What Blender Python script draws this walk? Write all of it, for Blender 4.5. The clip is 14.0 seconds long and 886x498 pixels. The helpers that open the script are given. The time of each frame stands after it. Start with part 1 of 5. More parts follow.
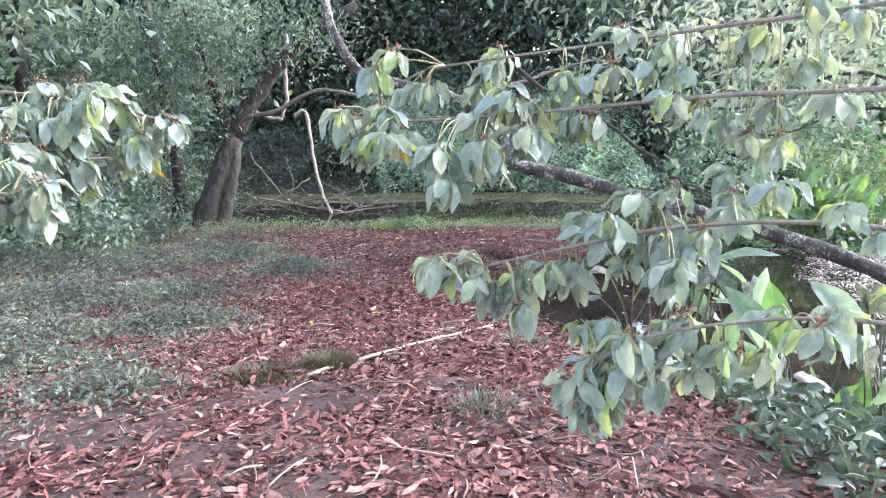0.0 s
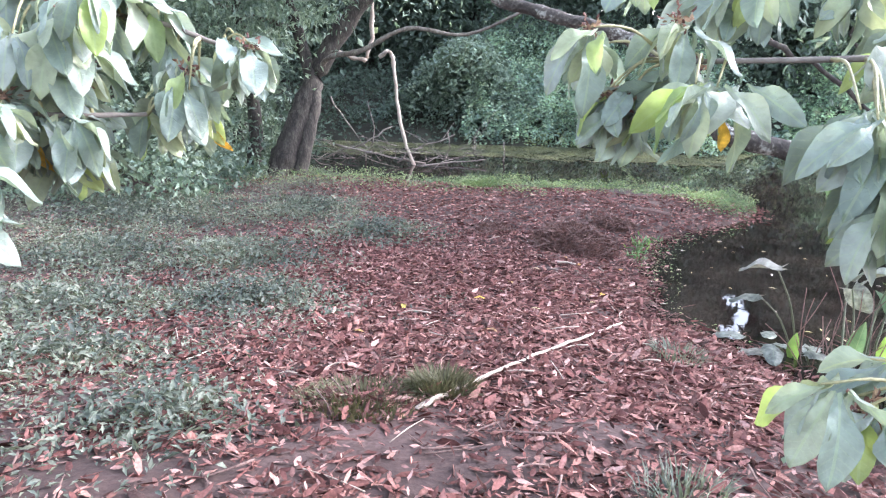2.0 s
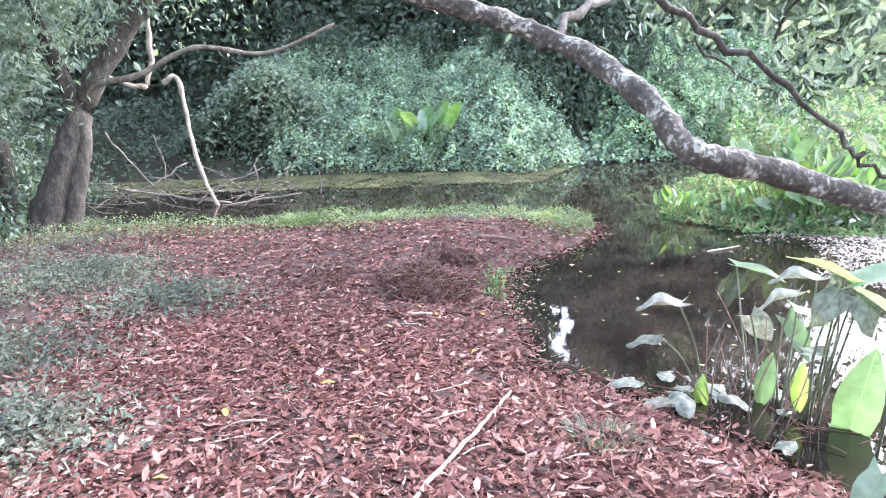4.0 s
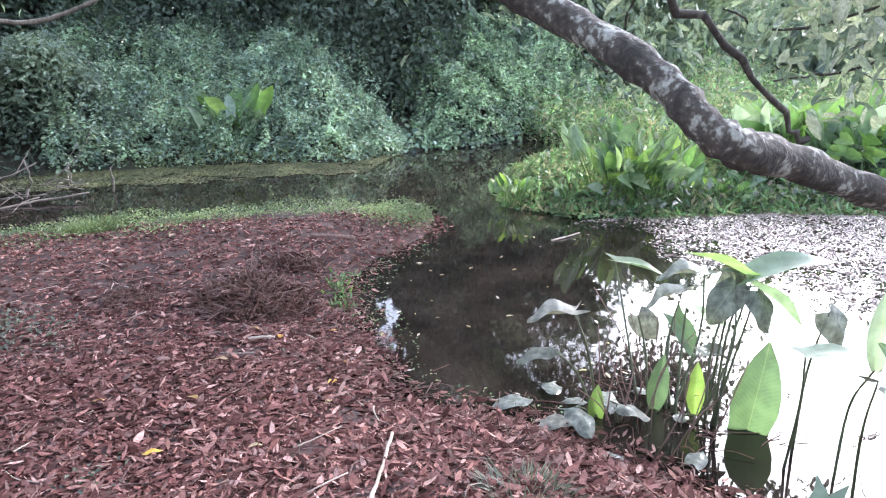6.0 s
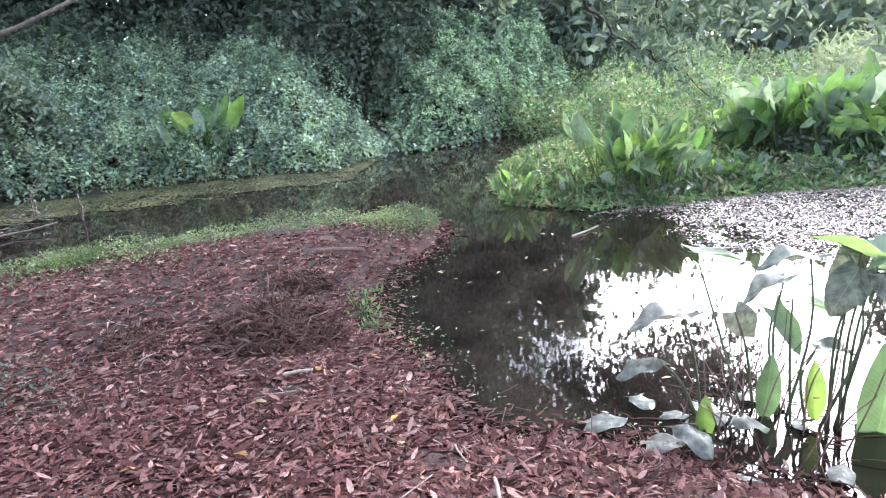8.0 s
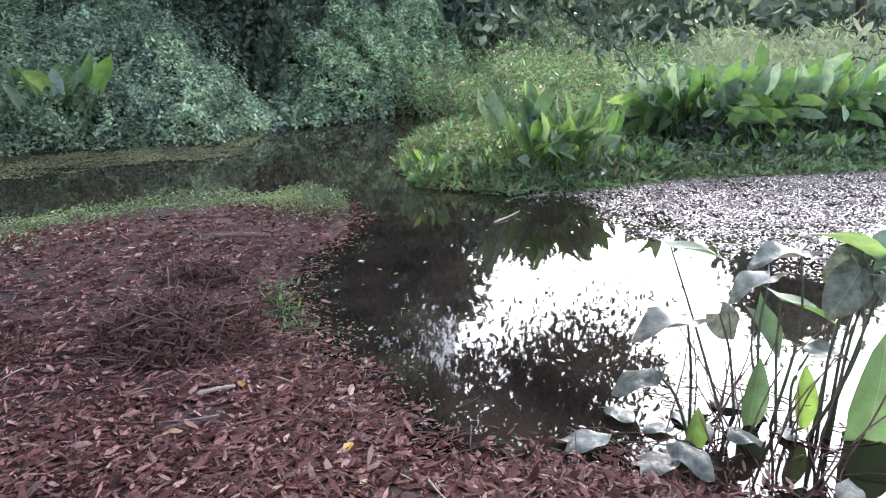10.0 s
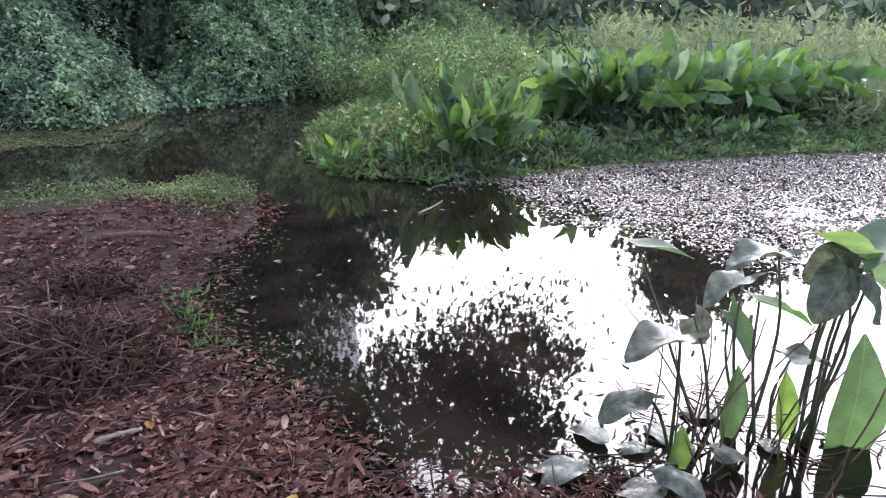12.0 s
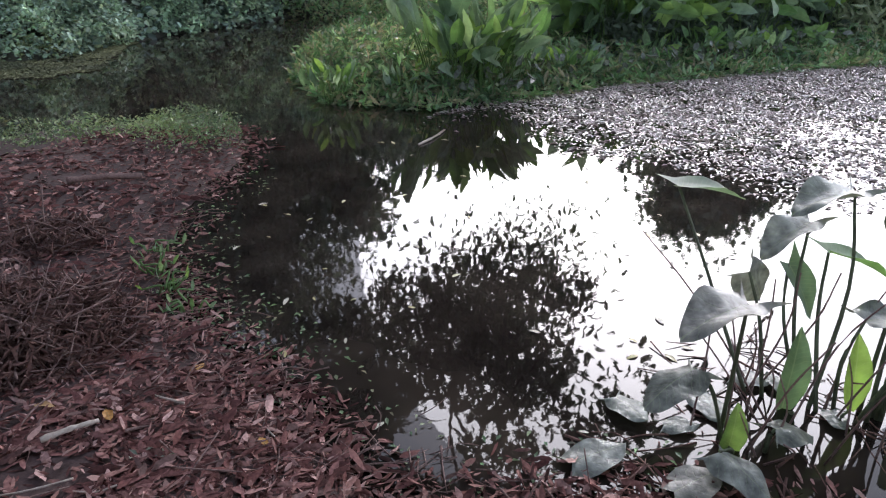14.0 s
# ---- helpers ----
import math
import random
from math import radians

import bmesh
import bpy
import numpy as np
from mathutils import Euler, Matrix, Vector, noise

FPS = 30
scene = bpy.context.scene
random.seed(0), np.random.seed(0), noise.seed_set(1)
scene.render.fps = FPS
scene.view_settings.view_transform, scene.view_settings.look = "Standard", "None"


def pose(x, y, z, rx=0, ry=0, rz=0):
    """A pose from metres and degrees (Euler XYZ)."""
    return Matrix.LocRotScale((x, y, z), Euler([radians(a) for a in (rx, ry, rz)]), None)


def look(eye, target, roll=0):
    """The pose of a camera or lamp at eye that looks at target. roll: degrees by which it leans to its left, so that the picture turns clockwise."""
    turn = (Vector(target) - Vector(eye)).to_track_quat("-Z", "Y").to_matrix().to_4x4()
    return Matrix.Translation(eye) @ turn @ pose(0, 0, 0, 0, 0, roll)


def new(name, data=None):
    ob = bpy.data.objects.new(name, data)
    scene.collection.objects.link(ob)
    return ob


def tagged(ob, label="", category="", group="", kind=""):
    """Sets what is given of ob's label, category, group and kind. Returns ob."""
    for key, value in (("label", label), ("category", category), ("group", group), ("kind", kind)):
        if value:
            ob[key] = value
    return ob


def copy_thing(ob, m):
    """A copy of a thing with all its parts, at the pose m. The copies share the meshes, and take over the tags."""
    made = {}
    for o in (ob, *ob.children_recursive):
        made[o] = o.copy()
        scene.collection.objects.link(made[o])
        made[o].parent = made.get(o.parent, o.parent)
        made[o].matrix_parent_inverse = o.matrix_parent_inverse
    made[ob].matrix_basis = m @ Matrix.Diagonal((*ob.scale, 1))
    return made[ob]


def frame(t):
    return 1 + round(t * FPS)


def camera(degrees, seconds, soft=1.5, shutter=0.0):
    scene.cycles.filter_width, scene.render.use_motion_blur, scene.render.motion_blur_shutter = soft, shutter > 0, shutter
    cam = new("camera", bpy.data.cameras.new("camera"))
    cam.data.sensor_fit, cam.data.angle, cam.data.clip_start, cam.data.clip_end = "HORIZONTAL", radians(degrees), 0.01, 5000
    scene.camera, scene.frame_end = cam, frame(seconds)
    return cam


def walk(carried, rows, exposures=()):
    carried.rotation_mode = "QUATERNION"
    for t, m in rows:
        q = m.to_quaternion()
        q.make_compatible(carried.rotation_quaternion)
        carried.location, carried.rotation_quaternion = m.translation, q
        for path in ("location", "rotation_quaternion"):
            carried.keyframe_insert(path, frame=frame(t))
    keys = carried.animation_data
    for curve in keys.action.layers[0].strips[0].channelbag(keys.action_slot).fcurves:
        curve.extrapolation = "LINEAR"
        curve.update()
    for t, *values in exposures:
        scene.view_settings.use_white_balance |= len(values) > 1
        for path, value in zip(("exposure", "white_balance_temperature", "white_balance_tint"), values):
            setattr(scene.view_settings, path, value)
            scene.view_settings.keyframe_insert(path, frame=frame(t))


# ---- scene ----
cam = camera(65.4, 14.0, soft=1.2)
PATH = [
    (0, (0.229, 0.13, 2.943), (0.176, 2.084, 2.522), -0.8),
    (0.5, (0.057, 0.506, 2.883), (0.019, 2.442, 2.38), 0.7),
    (1, (-0.153, 0.886, 2.901), (-0.21, 2.796, 2.311), -0.3),
    (1.5, (-0.264, 1.224, 2.878), (-0.458, 3.129, 2.302), -1.3),
    (2, (-0.375, 1.602, 2.882), (-0.616, 3.505, 2.316), 0.8),
    (2.5, (-0.534, 1.985, 2.901), (-0.64, 3.915, 2.388), -0.7),
    (3, (-0.626, 2.367, 2.899), (-0.644, 4.298, 2.38), -3.1),
    (3.5, (-0.625, 2.821, 2.846), (-0.782, 4.755, 2.361), -3.8),
    (4, (-0.674, 3.232, 2.748), (-0.385, 5.147, 2.248), -0.9),
    (4.2, (-0.717, 3.392, 2.74), (-0.313, 5.286, 2.239), -1.3),
    (6.3, (-0.828, 4.456, 2.637), (0.024, 6.183, 2.095), 1.1),
    (6.5, (-0.908, 4.53, 2.635), (-0.034, 6.243, 2.088), 1.5),
    (7, (-1.042, 4.721, 2.574), (-0.272, 6.473, 1.993), 1.5),
    (7.5, (-1.086, 5.01, 2.532), (-0.447, 6.812, 1.947), -2.6),
    (8, (-1.144, 5.316, 2.495), (-0.239, 7.02, 1.966), -3.4),
    (8.5, (-1.164, 5.484, 2.459), (-0.171, 7.119, 1.876), -0.5),
    (9, (-1.199, 5.777, 2.424), (-0.043, 7.302, 1.842), 1.1),
    (9.2, (-1.216, 5.9, 2.405), (-0.04, 7.413, 1.831), 0.5),
    (11.3, (-1.116, 6.633, 2.377), (0.14, 8.046, 1.725), 1.6),
    (11.5, (-1.066, 6.695, 2.36), (0.232, 8.07, 1.709), 2.0),
    (12, (-1.028, 6.944, 2.331), (0.373, 8.22, 1.691), 1.5),
    (12.5, (-1.019, 7.119, 2.295), (0.43, 8.327, 1.63), 1.5),
    (13, (-0.907, 7.232, 2.223), (0.466, 8.465, 1.453), 0.2),
    (13.5, (-0.635, 7.358, 2.226), (0.746, 8.543, 1.396), -1.2),
    (14, (-0.543, 7.421, 2.224), (0.796, 8.644, 1.381), 0.2),
]
EXPOSURES = [(0, 3.15, 5850, 17), (1, 3.25, 5850, 17), (3, 3.35, 5850, 17), (3.5, 3.5, 5900, 17), (4, 3.8, 5900, 17), (6.5, 2.95, 5900, 17), (7.5, 3.1, 5900, 17), (9, 2.7, 5900, 17), (11.5, 2.1, 5950, 17), (13, 1.7, 6000, 17), (14, 1.6, 6000, 17)]
walk(cam, [(t, look(eye, target, roll)) for t, eye, target, roll in PATH], EXPOSURES)

# ---- light ----
world = bpy.data.worlds.new("sky")
scene.world = world
world.use_nodes = True
wn, wl = world.node_tree.nodes, world.node_tree.links
sky = wn.new("ShaderNodeTexSky")
sky.sky_type, sky.sun_disc = "NISHITA", False
sky.sun_elevation, sky.sun_rotation = radians(24), radians(64)
sky.air_density, sky.dust_density, sky.ozone_density = 1.0, 1.5, 1.0
grey = wn.new("ShaderNodeHueSaturation")
grey.inputs["Saturation"].default_value = 0.5
wl.new(sky.outputs[0], grey.inputs["Color"])
wl.new(grey.outputs[0], wn["Background"].inputs["Color"])
wn["Background"].inputs["Strength"].default_value = 0.15
sun_data = bpy.data.lights.new("sun", "SUN")
sun_data.energy, sun_data.angle, sun_data.color = 1.5, radians(44), (1.0, 0.97, 0.93)
sun = new("sun", sun_data)
sun.matrix_world = look((30 * math.sin(radians(64)), 30 * math.cos(radians(64)), 30 * math.tan(radians(23))), (0, 0, 0))

# ---- materials ----


def material(name):
    m = bpy.data.materials.new(name)
    m.use_nodes = True
    return m, m.node_tree.nodes, m.node_tree.links, m.node_tree.nodes["Principled BSDF"]


def ramp_node(n, stops):
    r = n.new("ShaderNodeValToRGB")
    e = r.color_ramp.elements
    while len(e) < len(stops):
        e.new(0.5)
    for k, (p, c) in zip(e, stops):
        k.position, k.color = p, (*c, 1)
    return r


def leaf_material(name, colours, rough=0.5, through_light=0.3, single=False, spots=0.35, bump=0.2, scale=60, veins=0.0, patches=0.0):
    """Foliage: a colour for each leaf, blotches on it, and light that passes through."""
    m, n, l, p = material(name)
    step = 1 / max(1, len(colours) - 1)
    r = ramp_node(n, [(i * step, c) for i, c in enumerate(colours)])
    if single:
        l.new(n.new("ShaderNodeObjectInfo").outputs["Random"], r.inputs[0])
    else:
        l.new(n.new("ShaderNodeNewGeometry").outputs["Random Per Island"], r.inputs[0])
    tc = n.new("ShaderNodeTexCoord")
    t = n.new("ShaderNodeTexNoise")
    t.inputs["Scale"].default_value, t.inputs["Detail"].default_value = scale, 4
    l.new(tc.outputs["Object"], t.inputs["Vector"])
    v = n.new("ShaderNodeMapRange")
    v.inputs[1].default_value, v.inputs[2].default_value = 0.3, 0.7
    v.inputs[3].default_value, v.inputs[4].default_value = 1 - spots, 1 + spots
    l.new(t.outputs[0], v.inputs[0])
    mix = n.new("ShaderNodeMixRGB")
    mix.blend_type = "MULTIPLY"
    mix.inputs[0].default_value = 1
    l.new(r.outputs[0], mix.inputs[1])
    l.new(v.outputs[0], mix.inputs[2])
    if patches:
        # kinds of plant in patches, duller and yellower by turns
        big = n.new("ShaderNodeTexNoise")
        big.inputs["Scale"].default_value, big.inputs["Detail"].default_value = patches, 3
        l.new(tc.outputs["Object"], big.inputs["Vector"])
        tint = ramp_node(n, [(0.36, (0.62, 0.66, 0.70)), (0.5, (1.0, 1.0, 1.0)), (0.66, (1.5, 1.45, 1.4))])
        l.new(big.outputs[0], tint.inputs[0])
        grown = n.new("ShaderNodeMixRGB")
        grown.blend_type = "MULTIPLY"
        grown.inputs[0].default_value = 1
        l.new(mix.outputs[0], grown.inputs[1])
        l.new(tint.outputs[0], grown.inputs[2])
        mix = grown
    l.new(mix.outputs[0], p.inputs["Base Color"])
    p.inputs["Roughness"].default_value = rough
    b = n.new("ShaderNodeBump")
    b.inputs["Strength"].default_value, b.inputs["Distance"].default_value = bump, 0.01
    height = t.outputs[0]
    if veins:
        # midrib and side veins, by the leaf's own length and width
        xyz = n.new("ShaderNodeSeparateXYZ")
        l.new(tc.outputs["Object"], xyz.inputs[0])

        def calc(op, a, c):
            k = n.new("ShaderNodeMath")
            k.operation = op
            for s, value in zip(k.inputs, (a, c)):
                if isinstance(value, (int, float)):
                    s.default_value = value
                else:
                    l.new(value, s)
            return k.outputs[0]

        across = calc("ABSOLUTE", xyz.outputs[1], 0)
        rib = calc("LESS_THAN", across, 0.0022)
        along = calc("ADD", xyz.outputs[0], calc("MULTIPLY", t.outputs[0], veins * 1.6))
        side = calc("SINE", calc("MULTIPLY", calc("SUBTRACT", along, calc("MULTIPLY", across, 0.8)), 6.283 / veins), 0)
        side = calc("MULTIPLY", calc("GREATER_THAN", side, 0.9), 0.45)
        line = calc("MAXIMUM", rib, side)
        pale = n.new("ShaderNodeMixRGB")
        pale.inputs[2].default_value = (0.34, 0.42, 0.22, 1)
        l.new(calc("MULTIPLY", line, 0.28), pale.inputs[0])
        l.new(mix.outputs[0], pale.inputs[1])
        mix = pale
        l.new(mix.outputs[0], p.inputs["Base Color"])
        height = calc("SUBTRACT", t.outputs[0], calc("MULTIPLY", line, 0.6))
    l.new(height, b.inputs["Height"])
    l.new(b.outputs[0], p.inputs["Normal"])
    if through_light:
        tr = n.new("ShaderNodeBsdfTranslucent")
        warm = n.new("ShaderNodeMixRGB")
        warm.blend_type = "MULTIPLY"
        warm.inputs[0].default_value = 1
        warm.inputs[2].default_value = (1.4, 1.4, 0.95, 1)
        l.new(mix.outputs[0], warm.inputs[1])
        l.new(warm.outputs[0], tr.inputs[0])
        s = n.new("ShaderNodeMixShader")
        s.inputs[0].default_value = through_light
        l.new(p.outputs[0], s.inputs[1])
        l.new(tr.outputs[0], s.inputs[2])
        l.new(s.outputs[0], n["Material Output"].inputs["Surface"])
    return m


def rough_material(name, stops, scale, fine, rough=0.9, bump=0.5, depth=0.02, stretch=(1, 1, 1)):
    """Soil, bark and wood: broad stains and fine grain."""
    m, n, l, p = material(name)
    tc = n.new("ShaderNodeTexCoord")
    mp = n.new("ShaderNodeMapping")
    mp.inputs["Scale"].default_value = stretch
    l.new(tc.outputs["Object"], mp.inputs[0])
    a, f = n.new("ShaderNodeTexNoise"), n.new("ShaderNodeTexNoise")
    for t, s in ((a, scale), (f, fine)):
        t.inputs["Scale"].default_value, t.inputs["Detail"].default_value = s, 6
        l.new(mp.outputs[0], t.inputs["Vector"])
    add = n.new("ShaderNodeMath")
    add.operation = "MULTIPLY_ADD"
    add.inputs[1].default_value = 0.45
    l.new(f.outputs[0], add.inputs[0])
    half = n.new("ShaderNodeMath")
    half.operation = "MULTIPLY"
    half.inputs[1].default_value = 0.55
    l.new(a.outputs[0], half.inputs[0])
    l.new(half.outputs[0], add.inputs[2])
    r = ramp_node(n, stops)
    l.new(add.outputs[0], r.inputs[0])
    l.new(r.outputs[0], p.inputs["Base Color"])
    p.inputs["Roughness"].default_value = rough
    b = n.new("ShaderNodeBump")
    b.inputs["Strength"].default_value, b.inputs["Distance"].default_value = bump, depth
    l.new(add.outputs[0], b.inputs["Height"])
    l.new(b.outputs[0], p.inputs["Normal"])
    return m


SOIL = rough_material("soil", [(0.3, (0.025, 0.014, 0.012)), (0.5, (0.055, 0.031, 0.027)), (0.7, (0.11, 0.068, 0.06))], 1.3, 30, depth=0.03)
MARSH_SOIL = rough_material("marsh soil", [(0.3, (0.015, 0.014, 0.009)), (0.5, (0.035, 0.033, 0.02)), (0.7, (0.07, 0.065, 0.04))], 1.1, 25, depth=0.03)
BARK = rough_material("bark", [(0.35, (0.05, 0.04, 0.033)), (0.5, (0.12, 0.10, 0.08)), (0.7, (0.24, 0.21, 0.18))], 6, 40, bump=0.9, stretch=(1, 1, 0.3))
DARK_BARK = rough_material("dark bark", [(0.38, (0.016, 0.013, 0.011)), (0.5, (0.04, 0.032, 0.026)), (0.62, (0.09, 0.078, 0.064))], 9, 45, bump=0.9, stretch=(1, 1, 0.3))
LICHEN_BARK = rough_material("lichen bark", [(0.42, (0.022, 0.018, 0.015)), (0.525, (0.06, 0.05, 0.043)), (0.555, (0.15, 0.145, 0.13)), (0.64, (0.33, 0.33, 0.30))], 7, 45, bump=0.9)
PALE_WOOD = rough_material("bleached wood", [(0.35, (0.28, 0.21, 0.165)), (0.6, (0.50, 0.42, 0.35))], 5, 60, rough=0.8, stretch=(1, 1, 1))
GREY_WOOD = rough_material("dead wood", [(0.35, (0.10, 0.085, 0.075)), (0.65, (0.26, 0.22, 0.19))], 6, 50)
TWIG = rough_material("twig", [(0.35, (0.085, 0.048, 0.042)), (0.65, (0.26, 0.165, 0.14))], 9, 70)
BRUSH = rough_material("dead brush", [(0.35, (0.04, 0.018, 0.014)), (0.65, (0.24, 0.125, 0.10))], 9, 70)
STEM = rough_material("stem", [(0.35, (0.05, 0.055, 0.03)), (0.65, (0.10, 0.12, 0.06))], 12, 80, rough=0.5)
GREEN_STEM = rough_material("green stem", [(0.35, (0.06, 0.13, 0.03)), (0.65, (0.13, 0.22, 0.06))], 12, 80, rough=0.5)
LITTER = leaf_material("leaf litter", [(0.0439, 0.0169, 0.0141), (0.0966, 0.0384, 0.0327), (0.157, 0.0651, 0.0561), (0.0684, 0.0275, 0.0243), (0.207, 0.092, 0.0793), (0.128, 0.0521, 0.0436), (0.377, 0.199, 0.164), (0.0658, 0.0307, 0.0265), (0.281, 0.142, 0.12), (0.0316, 0.0145, 0.0125), (0.492, 0.307, 0.265), (0.175, 0.0804, 0.0716), (0.237, 0.115, 0.101)], 0.8, 0.0)
LITTER.node_tree.nodes["Principled BSDF"].inputs["Specular IOR Level"].default_value = 0.15
TREE_LEAF = leaf_material("broad tree leaf", [(0.165, 0.212, 0.18), (0.235, 0.279, 0.231), (0.21, 0.262, 0.257), (0.329, 0.36, 0.231), (0.258, 0.294, 0.284)], 0.52, 0.26, single=True, spots=0.22, scale=25, bump=0.7, veins=0.014)
YELLOW_LEAF = leaf_material("yellow leaf", [(0.50, 0.25, 0.03), (0.55, 0.36, 0.06)], 0.5, 0.3, single=True)
# lighter, greyer copy of CROWN: glare and haze are put into the colour
PALE_CROWN = leaf_material("crown leaves paled for haze", [(0.187, 0.23, 0.168), (0.242, 0.28, 0.224), (0.286, 0.31, 0.28), (0.209, 0.25, 0.202)], 0.6, 0.35)
CROWN = leaf_material("crown leaves", [(0.0903, 0.13, 0.0905), (0.142, 0.194, 0.146), (0.205, 0.258, 0.194), (0.128, 0.173, 0.146)], 0.6, 0.3, patches=0.7)
# darker copy of CROWN: the shade among the foliage is put into the colour
DARK_CROWN = leaf_material("leaves darkened for shade", [(0.052, 0.0748, 0.0522), (0.091, 0.126, 0.0874), (0.061, 0.0898, 0.0655)], 0.6, 0.2)
VINE = leaf_material("vine leaves", [(0.175, 0.268, 0.188), (0.0527, 0.0802, 0.0563), (0.262, 0.375, 0.252), (0.421, 0.6, 0.402), (0.375, 0.485, 0.337), (0.188, 0.243, 0.168), (0.262, 0.362, 0.297), (0.499, 0.636, 0.564), (0.484, 0.564, 0.38), (0.192, 0.225, 0.153)], 0.36, 0.25, patches=1.3)
IVY = leaf_material("ivy leaves", [(0.168, 0.251, 0.166), (0.0504, 0.0751, 0.0499), (0.268, 0.389, 0.243), (0.429, 0.622, 0.389), (0.405, 0.504, 0.336), (0.202, 0.252, 0.167), (0.236, 0.32, 0.226), (0.448, 0.608, 0.429)], 0.35, 0.25, patches=1.6)
HERB = leaf_material("low herbs", [(0.121, 0.19, 0.0902), (0.184, 0.27, 0.118), (0.239, 0.32, 0.147), (0.163, 0.224, 0.127), (0.2, 0.196, 0.101)], 0.5, 0.25, patches=1.5)
WEED = leaf_material("weeds", [(0.0825, 0.103, 0.0861), (0.128, 0.152, 0.113), (0.182, 0.193, 0.151), (0.109, 0.124, 0.0945)], 0.6, 0.25, patches=1.4)
YELLOW_GREEN = leaf_material("yellow-green leaves", [(0.24, 0.28, 0.12), (0.32, 0.35, 0.17), (0.18, 0.24, 0.12), (0.36, 0.36, 0.20)], 0.5, 0.25)
MOSS = leaf_material("mossy grass", [(0.05, 0.055, 0.025), (0.09, 0.09, 0.04), (0.13, 0.115, 0.06), (0.07, 0.06, 0.035)], 0.7, 0.2)
GRASS = leaf_material("grass", [(0.11, 0.17, 0.07), (0.16, 0.22, 0.098), (0.2, 0.24, 0.126)], 0.55, 0.3)
FIELD = leaf_material("marsh grass", [(0.25, 0.31, 0.19), (0.33, 0.38, 0.25), (0.40, 0.44, 0.31)], 0.6, 0.3)
MARSH = leaf_material("marsh litter", [(0.0861, 0.192, 0.0721), (0.23, 0.221, 0.145), (0.128, 0.27, 0.116), (0.316, 0.27, 0.188), (0.187, 0.35, 0.145), (0.0575, 0.111, 0.0505), (0.287, 0.444, 0.245)], 0.45, 0.35, patches=1.5)
WATER_LEAF = leaf_material("water plant leaf", [(0.0894, 0.182, 0.0659), (0.156, 0.28, 0.075), (0.195, 0.266, 0.219), (0.078, 0.147, 0.0688), (0.234, 0.364, 0.0875), (0.26, 0.336, 0.275), (0.117, 0.196, 0.1), (0.161, 0.227, 0.15)], 0.48, 0.42, single=True, spots=0.25, scale=12, veins=0.02)
GREY_LEAF = leaf_material("withering leaf", [(0.173, 0.19, 0.164), (0.259, 0.267, 0.242), (0.121, 0.138, 0.113), (0.225, 0.215, 0.19)], 0.4, 0.2, single=True, spots=0.6, scale=22, bump=0.9, veins=0.03)
FLOAT_LEAF = leaf_material("floating leaf", [(0.42, 0.38, 0.22), (0.50, 0.44, 0.18), (0.34, 0.29, 0.20), (0.55, 0.52, 0.42)], 0.5, 0.0, single=True)
SCUM = leaf_material("floating scum", [(0.435, 0.341, 0.314), (0.609, 0.496, 0.462), (0.319, 0.264, 0.214), (0.754, 0.666, 0.61), (0.377, 0.372, 0.281)], 0.18, 0.0)
ALGAE = leaf_material("algae", [(0.12, 0.128, 0.0585), (0.152, 0.158, 0.0748), (0.136, 0.136, 0.065)], 0.5, 0.0, patches=1.2)


def water_material():
    m, n, l, p = material("pond water")
    p.inputs["Base Color"].default_value = (0.014, 0.011, 0.008, 1)
    p.inputs["Roughness"].default_value = 0.02
    p.inputs["IOR"].default_value = 1.36
    tc = n.new("ShaderNodeTexCoord")
    a, f = n.new("ShaderNodeTexNoise"), n.new("ShaderNodeTexNoise")
    for t, s in ((a, 1.6), (f, 11)):
        t.inputs["Scale"].default_value, t.inputs["Detail"].default_value = s, 2
        l.new(tc.outputs["Object"], t.inputs["Vector"])
    mud = ramp_node(n, [(0.35, (0.011, 0.008, 0.007)), (0.7, (0.036, 0.027, 0.021))])
    l.new(a.outputs[0], mud.inputs[0])
    l.new(mud.outputs[0], p.inputs["Base Color"])
    mix = n.new("ShaderNodeMath")
    mix.operation = "MULTIPLY_ADD"
    mix.inputs[1].default_value = 0.25
    l.new(f.outputs[0], mix.inputs[0])
    l.new(a.outputs[0], mix.inputs[2])
    b = n.new("ShaderNodeBump")
    b.inputs["Strength"].default_value, b.inputs["Distance"].default_value = 0.05, 0.02
    l.new(mix.outputs[0], b.inputs["Height"])
    l.new(b.outputs[0], p.inputs["Normal"])
    return m


WATER = water_material()

# ---- mesh tools ----
rng = np.random.default_rng(7)


def mesh_of(name, verts, tris, mat, smooth=True):
    me = bpy.data.meshes.new(name)
    verts, tris = np.asarray(verts, np.float32), np.asarray(tris, np.int32)
    me.vertices.add(len(verts))
    me.vertices.foreach_set("co", verts.ravel())
    me.loops.add(tris.size)
    me.loops.foreach_set("vertex_index", tris.ravel())
    me.polygons.add(len(tris))
    me.polygons.foreach_set("loop_start", np.arange(len(tris), dtype=np.int32) * tris.shape[1])
    me.polygons.foreach_set("use_smooth", np.full(len(tris), smooth))
    me.update(calc_edges=True)
    me.materials.append(mat)
    return me


def part(name, me, parent=None, label="", m=None):
    ob = new(name, me)
    if parent is not None:
        ob.parent = parent
    if m is not None:
        ob.matrix_basis = m
    return tagged(ob, label)


def unit(v):
    return v / (np.linalg.norm(v, axis=-1, keepdims=True) + 1e-9)


